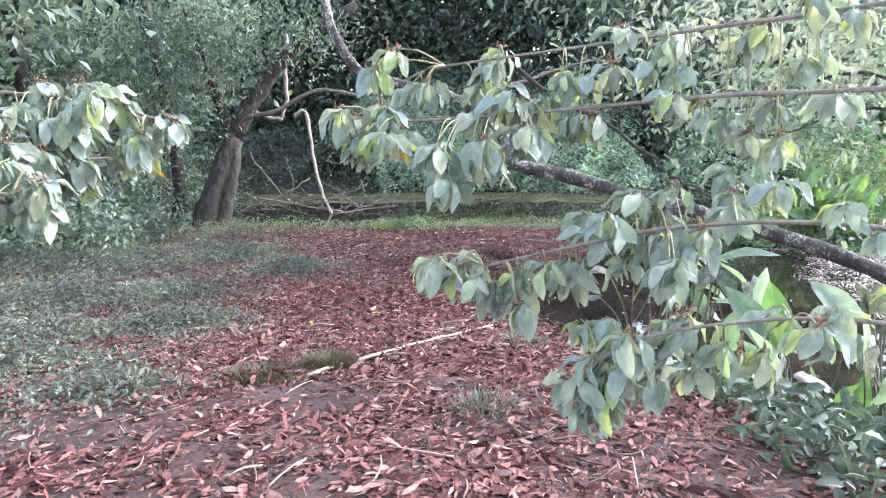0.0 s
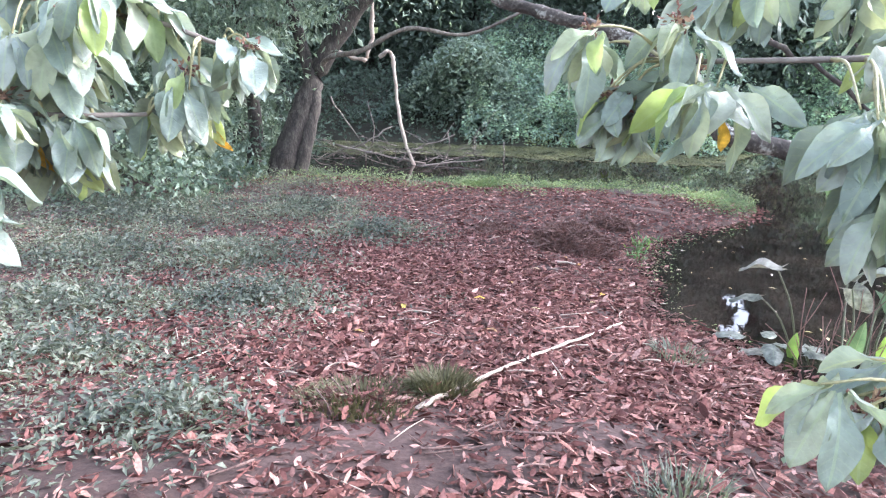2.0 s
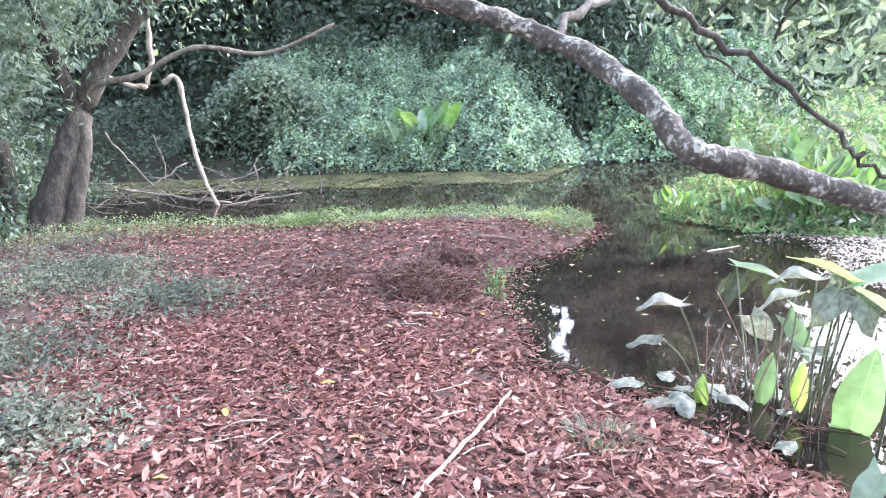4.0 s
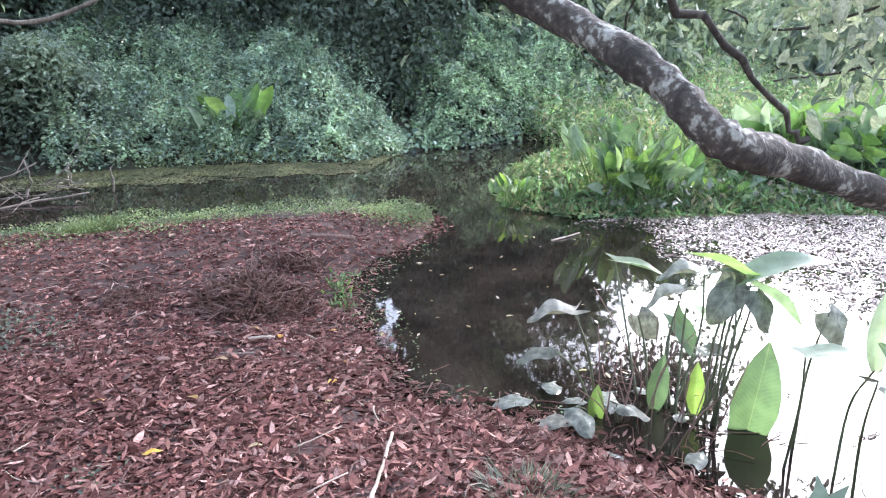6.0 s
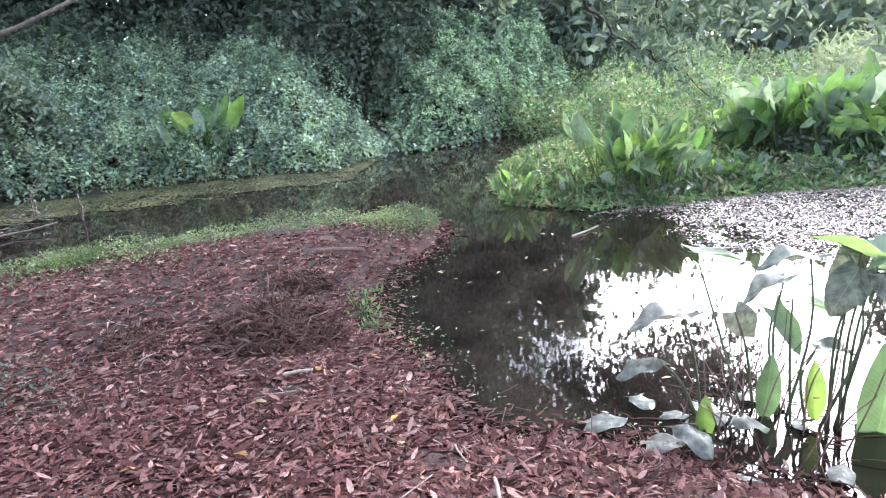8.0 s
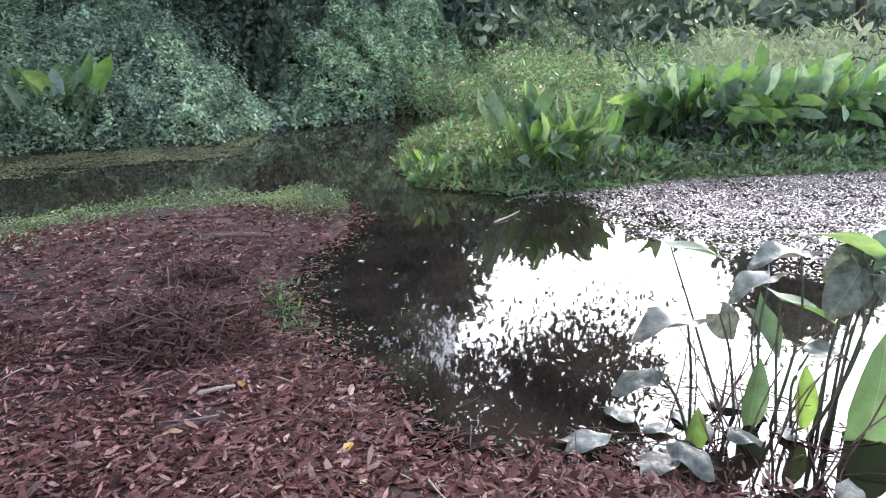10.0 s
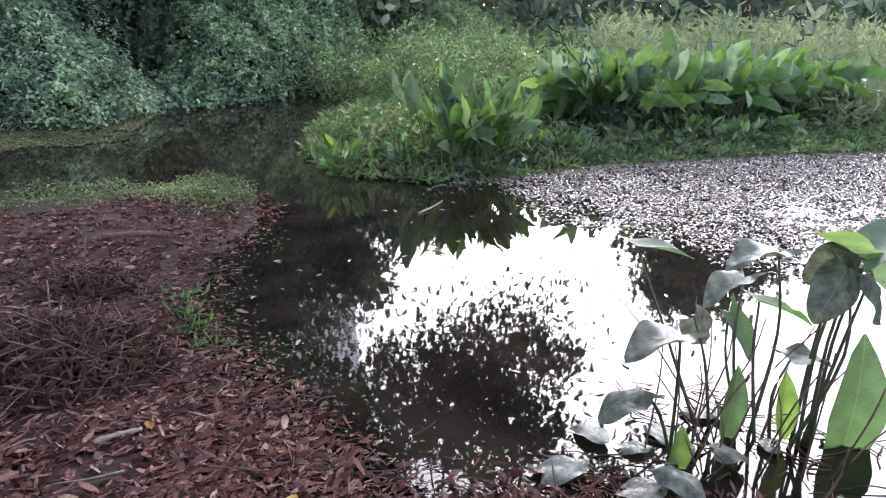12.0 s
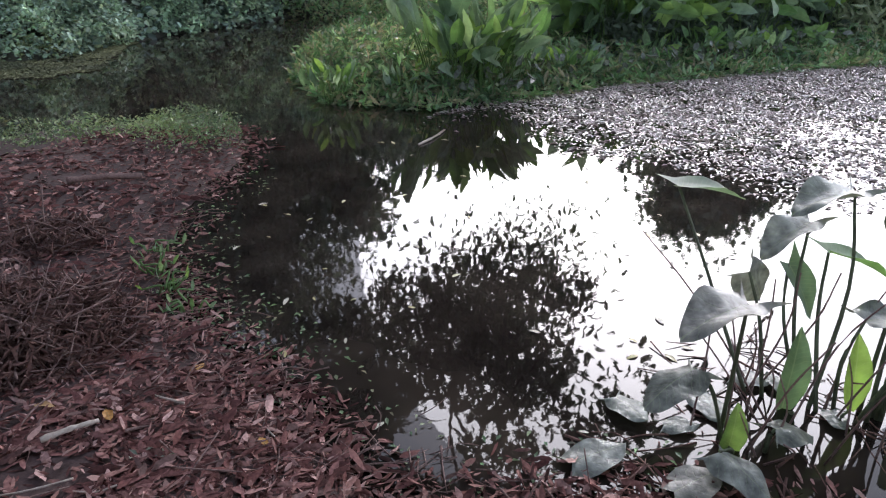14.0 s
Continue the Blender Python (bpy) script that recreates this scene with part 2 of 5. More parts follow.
# leaf patterns: x along the leaf, y across, z up
DIAMOND = (np.array([(0, 0, 0), (0.45, 0.5, 0.12), (1, 0, -0.08), (0.5, -0.5, 0.1)]), np.array([(0, 2, 1), (0, 3, 2)]))
OVAL = (np.array([(0, 0, 0), (0.3, 0.42, 0.1), (0.7, 0.42, 0.06), (1, 0, -0.15), (0.7, -0.42, 0.06), (0.3, -0.42, 0.1), (0.5, 0, -0.03)]),
        np.array([(6, 1, 0), (6, 2, 1), (6, 3, 2), (6, 4, 3), (6, 5, 4), (6, 0, 5)]))
SHRED = (np.array([(0, 0, 0), (0.28, 0.48, 0.07), (0.72, 0.42, 0.0), (1, 0.02, 0.05), (0.7, -0.46, 0.03), (0.26, -0.44, 0.0)]), np.array([(0, 2, 1), (0, 3, 2), (0, 4, 3), (0, 5, 4)]))
BLADE = (np.array([(0, 0.5, 0), (0, -0.5, 0), (0.5, 0.35, 0.06), (0.5, -0.35, 0.06), (1, 0, -0.12)]), np.array([(0, 1, 3), (0, 3, 2), (2, 3, 4)]))


def scattered(pattern, pos, ahead, up, length, width):
    """Vertices and triangles of many leaves."""
    v, f = pattern
    x = unit(ahead)
    y = unit(np.cross(up, x))
    z = np.cross(x, y)
    length, width = np.broadcast_to(length, len(pos))[:, None, None], np.broadcast_to(width, len(pos))[:, None, None]
    out = pos[:, None, :] + v[None, :, 0:1] * length * x[:, None] + v[None, :, 1:2] * width * y[:, None] + v[None, :, 2:3] * length * z[:, None]
    tri = f[None] + (np.arange(len(pos)) * len(v))[:, None, None]
    return out.reshape(-1, 3), tri.reshape(-1, 3)


def join(pieces):
    vs, fs, k = [], [], 0
    for v, f in pieces:
        vs.append(v), fs.append(np.asarray(f) + k)
        k += len(v)
    return np.concatenate(vs), np.concatenate(fs)


def any_way(n, flat=0.0):
    """Random directions; flat 1: level ones."""
    v = rng.normal(size=(n, 3))
    v[:, 2] *= 1 - flat
    return unit(v)


def smooth_line(points, steps=6):
    """A curve through the points."""
    p = np.array(points, float)
    p = np.vstack([2 * p[0] - p[1], p, 2 * p[-1] - p[-2]])
    out = []
    for a, b, c, d in zip(p, p[1:], p[2:], p[3:]):
        for t in np.arange(steps) / steps:
            out.append(0.5 * (2 * b + (c - a) * t + (2 * a - 5 * b + 4 * c - d) * t * t + (3 * b - a - 3 * c + d) * t**3))
    return np.array(out + [p[-2]])


def tube(points, r0, r1, sides=8, steps=6, knots=0.12, wander=0.0):
    """A tapering, slightly knotty stem along a curve through the points."""
    p = smooth_line(points, steps)
    if wander:
        w = rng.normal(size=p.shape) * wander
        w[0] = w[-1] = 0
        p = p + w
    n = len(p)
    t = unit(np.gradient(p, axis=0))
    ref = np.where(np.abs(t[:, 2:3]) > 0.9, [[1.0, 0, 0]], [[0, 0, 1.0]])
    a = unit(np.cross(t, ref))
    b = np.cross(t, a)
    r = np.linspace(r0, r1, n) * (1 + knots * rng.normal(size=n).clip(-1.5, 1.5))
    ang = np.arange(sides) * 2 * np.pi / sides
    lump = 1 + knots * 0.6 * rng.normal(size=(n, sides)).clip(-1.5, 1.5)
    v = p[:, None] + (r[:, None] * lump)[..., None] * (np.cos(ang)[None, :, None] * a[:, None] + np.sin(ang)[None, :, None] * b[:, None])
    i, j = np.meshgrid(np.arange(n - 1), np.arange(sides), indexing="ij")
    k = (j + 1) % sides
    q = np.stack([i * sides + j, i * sides + k, (i + 1) * sides + k, (i + 1) * sides + j], -1).reshape(-1, 4)
    tri = np.concatenate([q[:, [0, 1, 2]], q[:, [0, 2, 3]]])
    v = v.reshape(-1, 3)
    ends = np.array([p[0], p[-1]])
    m = len(v)
    js = np.arange(sides)
    cap = np.concatenate([np.stack([np.full(sides, m), (js + 1) % sides, js], 1), np.stack([np.full(sides, m + 1), (n - 1) * sides + js, (n - 1) * sides + (js + 1) % sides], 1)])
    return np.concatenate([v, ends]), np.concatenate([tri, cap])


def broad_leaf(name, mat, length, width, widest=0.45, fold=0.15, droop=0.25, wave=0.0, heart=0.0, blunt=0.75, rows=6):
    """One leaf as a curved sheet with a midrib fold; x along it from the stalk."""
    us, ys = np.linspace(0, 1, rows + 1), np.array([-1, -0.5, 0, 0.5, 1])
    e = math.log(0.5) / math.log(widest)
    half = np.sin(np.pi * us**e) ** blunt * width / 2
    half[0], half[-1] = width * (0.06 + 0.5 * heart), width * 0.02
    v = []
    for u, h in zip(us, half):
        for y in ys:
            back = -heart * length * 0.28 * abs(y) * (1 - u) ** 3
            z = -droop * length * u * u + fold * abs(y) * h + wave * length * math.sin(9 * u + 3 * y) * abs(y)
            v.append((u * length + back, y * h, z))
    f = []
    for i in range(rows):
        for j in range(4):
            a = i * 5 + j
            f += [(a, a + 5, a + 6), (a, a + 6, a + 1)]
    return mesh_of(name, v, f, mat)


def facing(place, ahead, up=(0, 0, 1), size=1.0):
    """A pose with x along ahead and z near up."""
    x = Vector(ahead).normalized()
    y = Vector(up).cross(x)
    y = y.normalized() if y.length > 1e-4 else Vector((0, 1, 0))
    z = x.cross(y)
    m = Matrix((x, y, z)).transposed().to_4x4()
    return Matrix.Translation(place) @ m @ Matrix.Diagonal((size, size, size, 1))


# ---- the lie of the land ----
NEAR_BANK = [(400, -30), (30, -20), (8, 0), (5, 2.5), (3.6, 4.2), (2.7, 5.9), (2.15, 7.2), (1.85, 7.9), (1.4, 8.5), (0.92, 8.8), (0.85, 9.3),
             (0.98, 9.8), (1.15, 10.9), (1.18, 11.4), (1.5, 12.2), (2.15, 12.85), (2.95, 13.5), (3.4, 14.0), (3.85, 14.7), (3.85, 15.2), (3.4, 15.95), (1.9, 16.5), (0.5, 16.65),
             (-1.6, 16.4), (-3.8, 16.7), (-5.7, 17.2), (-9, 18.4), (-13, 20.5), (-400, 60), (-400, -400), (400, -400)]
FAR_X, FAR_Y = (-13, -10, -6, -1, 1.2, 2.8, 4.4, 6.7, 9, 12, 16), (20.4, 22.3, 22.5, 22.7, 22.5, 22.3, 21.6, 22.9, 23.2, 24.3, 25.0)
FAR_BANK = [(-400, 59.9), *zip(FAR_X, FAR_Y), (400, 94), (400, 400), (-400, 400)]
MARSH_EDGE = [(6.2, 16.7), (5.55, 15.1), (6.15, 13.9), (7.55, 13.25), (9.0, 13.0), (10.7, 12.1), (12.6, 11.15), (15.5, 9.45), (18, 7.4), (30, -1), (400, -29), (400, 95),
              (16, 24.6), (13, 22.4), (9.5, 20.2), (7.4, 18.2)]


def inland(poly, x, y):
    """Metres from the outline, positive inside it."""
    x, y = np.asarray(x, float), np.asarray(y, float)
    far, inside = np.full(x.shape, 1e9), np.zeros(x.shape, bool)
    for (ax, ay), (bx, by) in zip(poly, poly[1:] + poly[:1]):
        dx, dy = bx - ax, by - ay
        s = (((x - ax) * dx + (y - ay) * dy) / (dx * dx + dy * dy)).clip(0, 1)
        far = np.minimum(far, np.hypot(x - ax - s * dx, y - ay - s * dy))
        if ay != by:
            inside ^= ((ay > y) != (by > y)) & (x < ax + (y - ay) * dx / dy)
    return np.where(inside, far, -far)


def wobble(x, y, scale, seed=0.0):
    """Smooth unevenness between about -1 and 1."""
    x, y = x * scale + seed * 3.1, y * scale - seed * 1.7
    return (np.sin(x + 1.3 * np.sin(0.8 * y + seed)) * np.cos(y * 1.1 + 0.9 * np.sin(0.7 * x)) + 0.5 * np.sin(2.3 * x - 1.9 * y + seed) + 0.35 * np.sin(4.1 * y + 3.3 * x)) / 1.6


def land(x, y):
    x, y = np.asarray(x, float), np.asarray(y, float)
    a, b, c = inland(NEAR_BANK, x, y), inland(FAR_BANK, x, y), inland(MARSH_EDGE, x, y)
    a = a + (0.09 * wobble(x, y, 3.0, 1) + 0.05 * wobble(x, y, 8.0, 9)) * (np.abs(a) < 1.5)
    slope = np.interp(y, [-20, 0, 2, 5.1, 5.7, 8, 11, 14, 20], [1.9, 1.5, 1.3, 0.86, 0.72, 0.33, 0.16, 0.1, 0.12])
    ha = slope * (1 - np.exp(-a.clip(0) / 0.6)) + 0.02 * wobble(x, y, 2.2, 2) * (a > 0.2) + 0.012 * wobble(x, y, 7, 3) * (a > 0.1)
    hb = 0.06 + 2.3 * (b.clip(0) / 7).clip(0, 1) ** 0.9 + 0.1 * wobble(x, y, 1.1, 4)
    hc = 0.08 * (1 - np.exp(-c.clip(0) / 0.5)) + 0.5 * (c.clip(0) / 25).clip(0, 1) + 0.02 * wobble(x, y, 2, 5)
    best = np.maximum(np.maximum(a, b), c)
    bed = -0.4 * (1 - np.exp(best.clip(None, 0) / 0.7))
    h = np.where(a >= best, ha, np.where(b >= best, hb, hc))
    return np.where(best > 0, h, bed)


def axis_steps(lo, hi, fine, end):
    out, s, step = list(np.arange(lo, hi + fine / 2, fine)), hi, fine
    while s < end:
        step *= 1.18
        s += step
        out.append(s)
    s, step = lo, fine
    while s > -end:
        step *= 1.18
        s -= step
        out.insert(0, s)
    return np.array(out)


gx, gy = axis_steps(-6, 8, 0.1, 350), axis_steps(-1, 17, 0.1, 350)
GX, GY = np.meshgrid(gx, gy, indexing="ij")
gv = np.stack([GX, GY, land(GX, GY)], -1).reshape(-1, 3)
gi, gj = np.meshgrid(np.arange(len(gx) - 1), np.arange(len(gy) - 1), indexing="ij")
w = len(gy)
gf = np.stack([gi * w + gj, (gi + 1) * w + gj, (gi + 1) * w + gj + 1, gi * w + gj + 1], -1).reshape(-1, 4)
ground_mesh = mesh_of("ground", gv, gf, SOIL)
ground_mesh.materials.append(MARSH_SOIL)
mid = gv[gf].mean(1)
other = np.maximum(inland(FAR_BANK, mid[:, 0], mid[:, 1]), inland(MARSH_EDGE, mid[:, 0], mid[:, 1])) > inland(NEAR_BANK, mid[:, 0], mid[:, 1])
other |= np.hypot(mid[:, 0], mid[:, 1] - 6) > 18
ground_mesh.polygons.foreach_set("material_index", other.astype(np.int32))
tagged(new("ground", ground_mesh), "dark reddish soil banks sloping down to the pond", "ground", kind="structure")
wv = [(-16, -30, 0), (200, -30, 0), (200, 60, 0), (-16, 60, 0)]
tagged(new("water", mesh_of("water", wv, [(0, 1, 2, 3)], WATER)), "still dark brown pond water mirroring trees and sky", "water", kind="structure")

# ---- ground cover ----


def cover(name, label, category, pattern, mat, pos, ahead, up, length, width):
    v, f = scattered(pattern, pos, ahead, up, length, width)
    return tagged(new(name, mesh_of(name, v, f, mat)), label, category, kind="stuff")


def on_land(x, y, lift=0.0):
    return np.stack([x, y, land(x, y) + lift], -1)


def litter_pieces(n, x0, x1, y0, y1, lo, hi):
    x, y = rng.uniform(x0, x1, n), rng.uniform(y0, y1, n)
    a = inland(NEAR_BANK, x, y)
    keep = (a > -0.1 - 0.3 * rng.random(n) ** 2.5) & (y < 15.75 + 0.35 * wobble(x, y, 1.5, 6) - 0.12 * x)
    weedy = np.clip((-1.6 - 0.16 * (y - 4) - x) / 1.6, 0, 1) * (0.75 + 0.35 * wobble(x, y, 1.3, 7))
    sparse = (y < 5.2) & (rng.random(n) < 0.55 + 0.45 * wobble(x, y, 2.6, 15))
    bare = sparse | (wobble(x, y, 1.7, 8) > 0.85) | (np.hypot(x + 0.75, y - 4.55) < 0.38) | (np.hypot(x + 2.0, (y - 3.9) * 1.5) < 0.6)
    keep &= (rng.random(n) > weedy * 0.85) & (~bare | (rng.random(n) < 0.16))
    x, y = x[keep], y[keep]
    n = len(x)
    pos = on_land(x, y)
    pos[:, 2] = pos[:, 2].clip(0.002) + rng.uniform(0.002, 0.025, n)
    ahead = any_way(n, 0.85)
    up = np.tile([0, 0, 1.0], (n, 1)) + 0.55 * rng.normal(size=(n, 3))
    size = 0.85 * (lo + (hi - lo) * rng.random(n) ** 2.2)
    return scattered(SHRED, pos, ahead, up, size, size * (0.13 + 0.27 * rng.random(n)))


v, f = join([litter_pieces(70000, -4.5, 2.6, 1.5, 10.5, 0.05, 0.17), litter_pieces(85000, -4.5, 3.9, 2.0, 12, 0.035, 0.11),
             litter_pieces(60000, -7.5, 4.0, 8, 16.5, 0.05, 0.16), litter_pieces(16000, -9, -3.5, 2, 14, 0.05, 0.11), litter_pieces(26000, -13, 7, -9, 2.2, 0.06, 0.17), litter_pieces(9000, -14, -6, 2, 12, 0.06, 0.16)])
tagged(new("leaf_litter", mesh_of("leaf_litter", v, f, LITTER)), "reddish brown fallen leaves and shreds covering the bank", "leaf litter", kind="stuff")


def weeds(n, x0, x1, y0, y1, chance, tall, lo, hi, pattern=DIAMOND, ratio=0.4):
    x, y = rng.uniform(x0, x1, n), rng.uniform(y0, y1, n)
    keep = (inland(NEAR_BANK, x, y) > 0.02) & (rng.random(n) < chance(x, y))
    x, y = x[keep], y[keep]
    n = len(x)
    h = tall(x, y) if callable(tall) else np.full(n, tall)
    pos = on_land(x, y) + np.stack([0 * x, 0 * x, rng.uniform(0.0, 1, n) ** 1.3 * h], -1)
    size = rng.uniform(lo, hi, n)
    ahead = any_way(n, 0.5) + [0, 0, 0.25]
    return scattered(pattern, pos, ahead, np.tile([0, 0, 1.0], (n, 1)) + 0.5 * rng.normal(size=(n, 3)), size, size * ratio)


def left_chance(x, y):
    return np.clip((-1.5 - 0.14 * (y - 4) - x) / 1.6, 0, 1) * np.clip(0.45 + 0.9 * wobble(x, y, 1.2, 7), 0.06, 1)


def patch_chance(x, y):
    return np.clip(wobble(x, y, 1.6, 11) - 0.75, 0, 1) * 1.3


def clump_chance(x, y):
    out = 0 * x
    for cx, cy, r in ((-3.1, 7.9, 0.7), (-4.1, 9.6, 0.9), (-5.6, 9.3, 1.1), (-2.7, 11.4, 0.7), (-3.6, 5.6, 0.6), (-2.3, 4.7, 0.4), (-4.6, 7.2, 0.8), (-6.5, 12, 1.5), (-4.2, 12.8, 0.9)):
        out = np.maximum(out, np.exp(-(((x - cx) / r) ** 2 + ((y - cy) / (0.8 * r)) ** 2)))
    return out


v, f = join([weeds(130000, -9, -1.4, 4, 14.5, clump_chance, lambda x, y: 0.06 + 0.32 * clump_chance(x, y) * (0.6 + 0.4 * wobble(x, y, 4, 12)), 0.04, 0.09), weeds(150000, -12, -1.2, 2, 17.5, left_chance, lambda x, y: 0.08 + 0.18 * np.clip(wobble(x, y, 1.2, 7), 0, 1), 0.03, 0.06),
             weeds(60000, -3.5, 2.5, 2, 10, patch_chance, 0.10, 0.025, 0.055)])
tagged(new("weeds", mesh_of("weeds", v, f, WEED)), "soft grey-green weeds growing through the fallen leaves", "weeds", kind="stuff")


def fringe_chance(x, y):
    back = np.interp(x, [-9, -5.7, -3.8, -1.4, 0.7, 2.7, 3.7], [18.2, 17.0, 16.5, 16.25, 16.5, 16.1, 15.3])
    return np.exp(-(((back - y) - 0.3) / 0.5) ** 2) * np.clip(0.3 + (x + 2.6) / 2.2, 0.22, 1) + 0.3 * np.clip((y - 14.6) / 1.2, 0, 1) * (x < 0)


v, f = join([weeds(95000, -10, 3.9, 12.8, 18.5, fringe_chance, lambda x, y: 0.08 + 0.17 * np.clip(wobble(x, y, 2.4, 13) + 0.4, 0, 1), 0.03, 0.065, ratio=0.5),
             weeds(13000, 2.2, 3.95, 13.2, 16.0, lambda x, y: np.clip(1 - np.hypot(x - 3.35, y - 14.75) / 0.9, 0, 1), 0.24, 0.035, 0.06, ratio=0.5)])
tagged(new("shore_herbs", mesh_of("shore_herbs", v, f, HERB)), "bright green low herbs edging the spit of land", "shore plants", kind="stuff")


def grass_tuft(name, label, x, y, radius, count, tall, mat=GRASS):
    a, r = rng.uniform(0, 6.28, count), radius * np.sqrt(rng.random(count))
    px, py = x + r * np.cos(a), y + r * np.sin(a)
    pos = on_land(px, py, -0.01)
    ahead = np.stack([np.cos(a) * 0.5, np.sin(a) * 0.5, np.full(count, 1.0)], -1) + 0.35 * rng.normal(size=(count, 3))
    up = np.stack([-np.cos(a), -np.sin(a), np.full(count, 0.3)], -1)
    v, f = scattered(BLADE, pos, ahead, up, tall * rng.uniform(0.5, 1.1, count), 0.012)
    return tagged(new(name, mesh_of(name, v, f, mat)), label, "grass tuft")


grass_tuft("grass_tuft", "bright green tuft of grass at the water's edge", -1.38, 15.95, 0.45, 700, 0.28)
grass_tuft("grass_tuft", "mossy dark clod of grass beside the pale stick", -0.86, 5.5, 0.19, 1100, 0.17, MOSS)
grass_tuft("grass_tuft", "flattened dark grass among the fallen leaves", -1.3, 5.25, 0.42, 1300, 0.10, MOSS)
for tx, ty, tr in ((-2.3, 4.8, 0.25), (-3.5, 5.7, 0.35), (-2.9, 7.9, 0.4), (-3.9, 9.6, 0.5), (0.9, 7.0, 0.25), (0.35, 4.3, 0.22)):
    grass_tuft("grass_tuft", "thin weedy grass tuft in the leaf litter", tx, ty, tr, int(700 * tr), 0.16, WEED)

n = 5000
px, py = rng.uniform(1.7, 4.6, n), rng.uniform(2.2, 5.6, n)
keep = (px > 1.75 + 0.35 * wobble(px, py, 2.4, 90) + 0.35 * (py - 3.0).clip(-1, 0.3)) & (rng.random(n) < 0.9)
px, py = px[keep], py[keep]
n = len(px)
pos = on_land(px, py)
pos[:, 2] = pos[:, 2].clip(0) + 0.35 * rng.random(n) ** 1.3
cover("shade_plants", "dark low leafy plants beside the start of the path", "low plants", OVAL, DARK_CROWN, pos, any_way(n, 0.4), any_way(n) + [0, 0, 0.9], rng.uniform(0.06, 0.16, n), rng.uniform(0.03, 0.07, n))

# ---- far bank ----


def bank_leaves(n, x0, x1, depth, height, lo, hi, seed, gap=None):
    """Leaves over a bulging thicket that climbs from the water."""
    x = rng.uniform(x0, x1, n)
    d = depth * rng.random(n) ** 0.8
    edge = np.interp(x, FAR_X, FAR_Y)
    y = edge + d - 0.15
    top = height(x, d) * (1 + 0.3 * wobble(x, y, 0.9, seed)) + 0.42 * wobble(x, y, 2.3, seed + 1) * np.clip(d, 0.3, 1) + 0.26 * wobble(x, y, 5.5, seed + 2) + 0.12 * wobble(x, y, 11.0, seed + 4)
    z = top - 0.5 * rng.random(n) ** 1.4
    keep = (z > 0.02) & (wobble(x, z, 3.1, seed + 3) + 0.5 * wobble(x, z, 8.0, seed + 5) > -0.7)
    if gap is not None:
        keep &= ~gap(x, y, z)
    x, y, z = x[keep], y[keep], z[keep]
    n = len(x)
    size = rng.uniform(lo, hi, n)
    ahead = any_way(n, 0.4) + [0, -0.5, -0.25]
    up = np.tile([0.1, -0.7, 0.9], (n, 1)) + 0.8 * rng.normal(size=(n, 3))
    return scattered(DIAMOND if hi < 0.15 else OVAL, np.stack([x, y, z], -1), ahead, up, size, size * rng.uniform(0.4, 0.75, n))


v, f = bank_leaves(150000, -2.5, 6.6, 6.5, lambda x, d: 0.12 + 0.95 * d ** 0.75, 0.05, 0.145, 20, lambda x, y, z: (x > 5.4) & (z > 0.7 + 1.4 * (6.4 - x)))
tagged(new("vine_thicket", mesh_of("vine_thicket", v, f, VINE)), "blue-green vine thicket covering the far bank", "thicket", kind="stuff")
# undergrowth of the left bank, its shade painted with the darkened leaf colour
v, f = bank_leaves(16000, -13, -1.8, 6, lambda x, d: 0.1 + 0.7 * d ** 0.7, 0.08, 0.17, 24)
tagged(new("undergrowth", mesh_of("undergrowth", v, f, DARK_CROWN)), "undergrowth behind the fallen branches, coloured dark for shade", "undergrowth", kind="stuff")
v, f = bank_leaves(90000, 7.2, 15.0, 3.0, lambda x, d: (0.2 + 3.6 * (d / 3) ** 0.45) * np.clip((x - 6.9) / 1.4, 0.25, 1), 0.06, 0.149, 27)
tagged(new("ivy_bank", mesh_of("ivy_bank", v, f, IVY)), "tall bush hung with glossy green ivy over the water", "ivy", kind="stuff")
v, f = bank_leaves(2200, 4.8, 11.0, 0.9, lambda x, d: 0.15 + 0.5 * d, 0.14, 0.26, 31)
tagged(new("bank_plants", mesh_of("bank_plants", v, f, VINE)), "large dull leaves hanging at the foot of the ivy", "bank plants", kind="stuff")

v, f = bank_leaves(9000, -1.0, 6.0, 0.7, lambda x, d: 0.10 + 0.35 * d + 0.1 * wobble(x, d, 2.0, 34), 0.04, 0.09, 35)
tagged(new("bank_foot_plants", mesh_of("bank_foot_plants", v, f, YELLOW_GREEN)), "yellowish green low plants at the foot of the far bank", "bank plants", kind="stuff")

# upright nettle stems rising out of the thicket
n = 520
sx, sy = rng.uniform(-2.3, 6.2, n), rng.uniform(22.2, 27.0, n)
sz = 0.35 + 0.95 * np.clip(sy - 22.0, 0, 9) ** 0.75
k = 16
u = np.tile(np.linspace(0, 1, k), n)
bx, by, bz = np.repeat(sx, k), np.repeat(sy, k), np.repeat(sz, k)
tall = np.repeat(rng.uniform(0.35, 0.9, n), k)
sway = np.repeat(rng.normal(size=(n, 2)) * 0.18, k, 0)
hp = np.stack([bx + sway[:, 0] * u, by + sway[:, 1] * u - 0.15, bz + tall * (u - 0.4)], -1)
size = (0.16 - 0.1 * u) * rng.uniform(0.8, 1.3, n * k)
cover("nettles", "upright nettle stems with pointed leaves on the far bank", "nettles", DIAMOND, VINE, hp, any_way(n * k, 0.8) + [0, -0.3, -0.25], any_way(n * k) * 0.4 + [0, 0, 1.0], size, size * 0.45)

# ---- trees ----


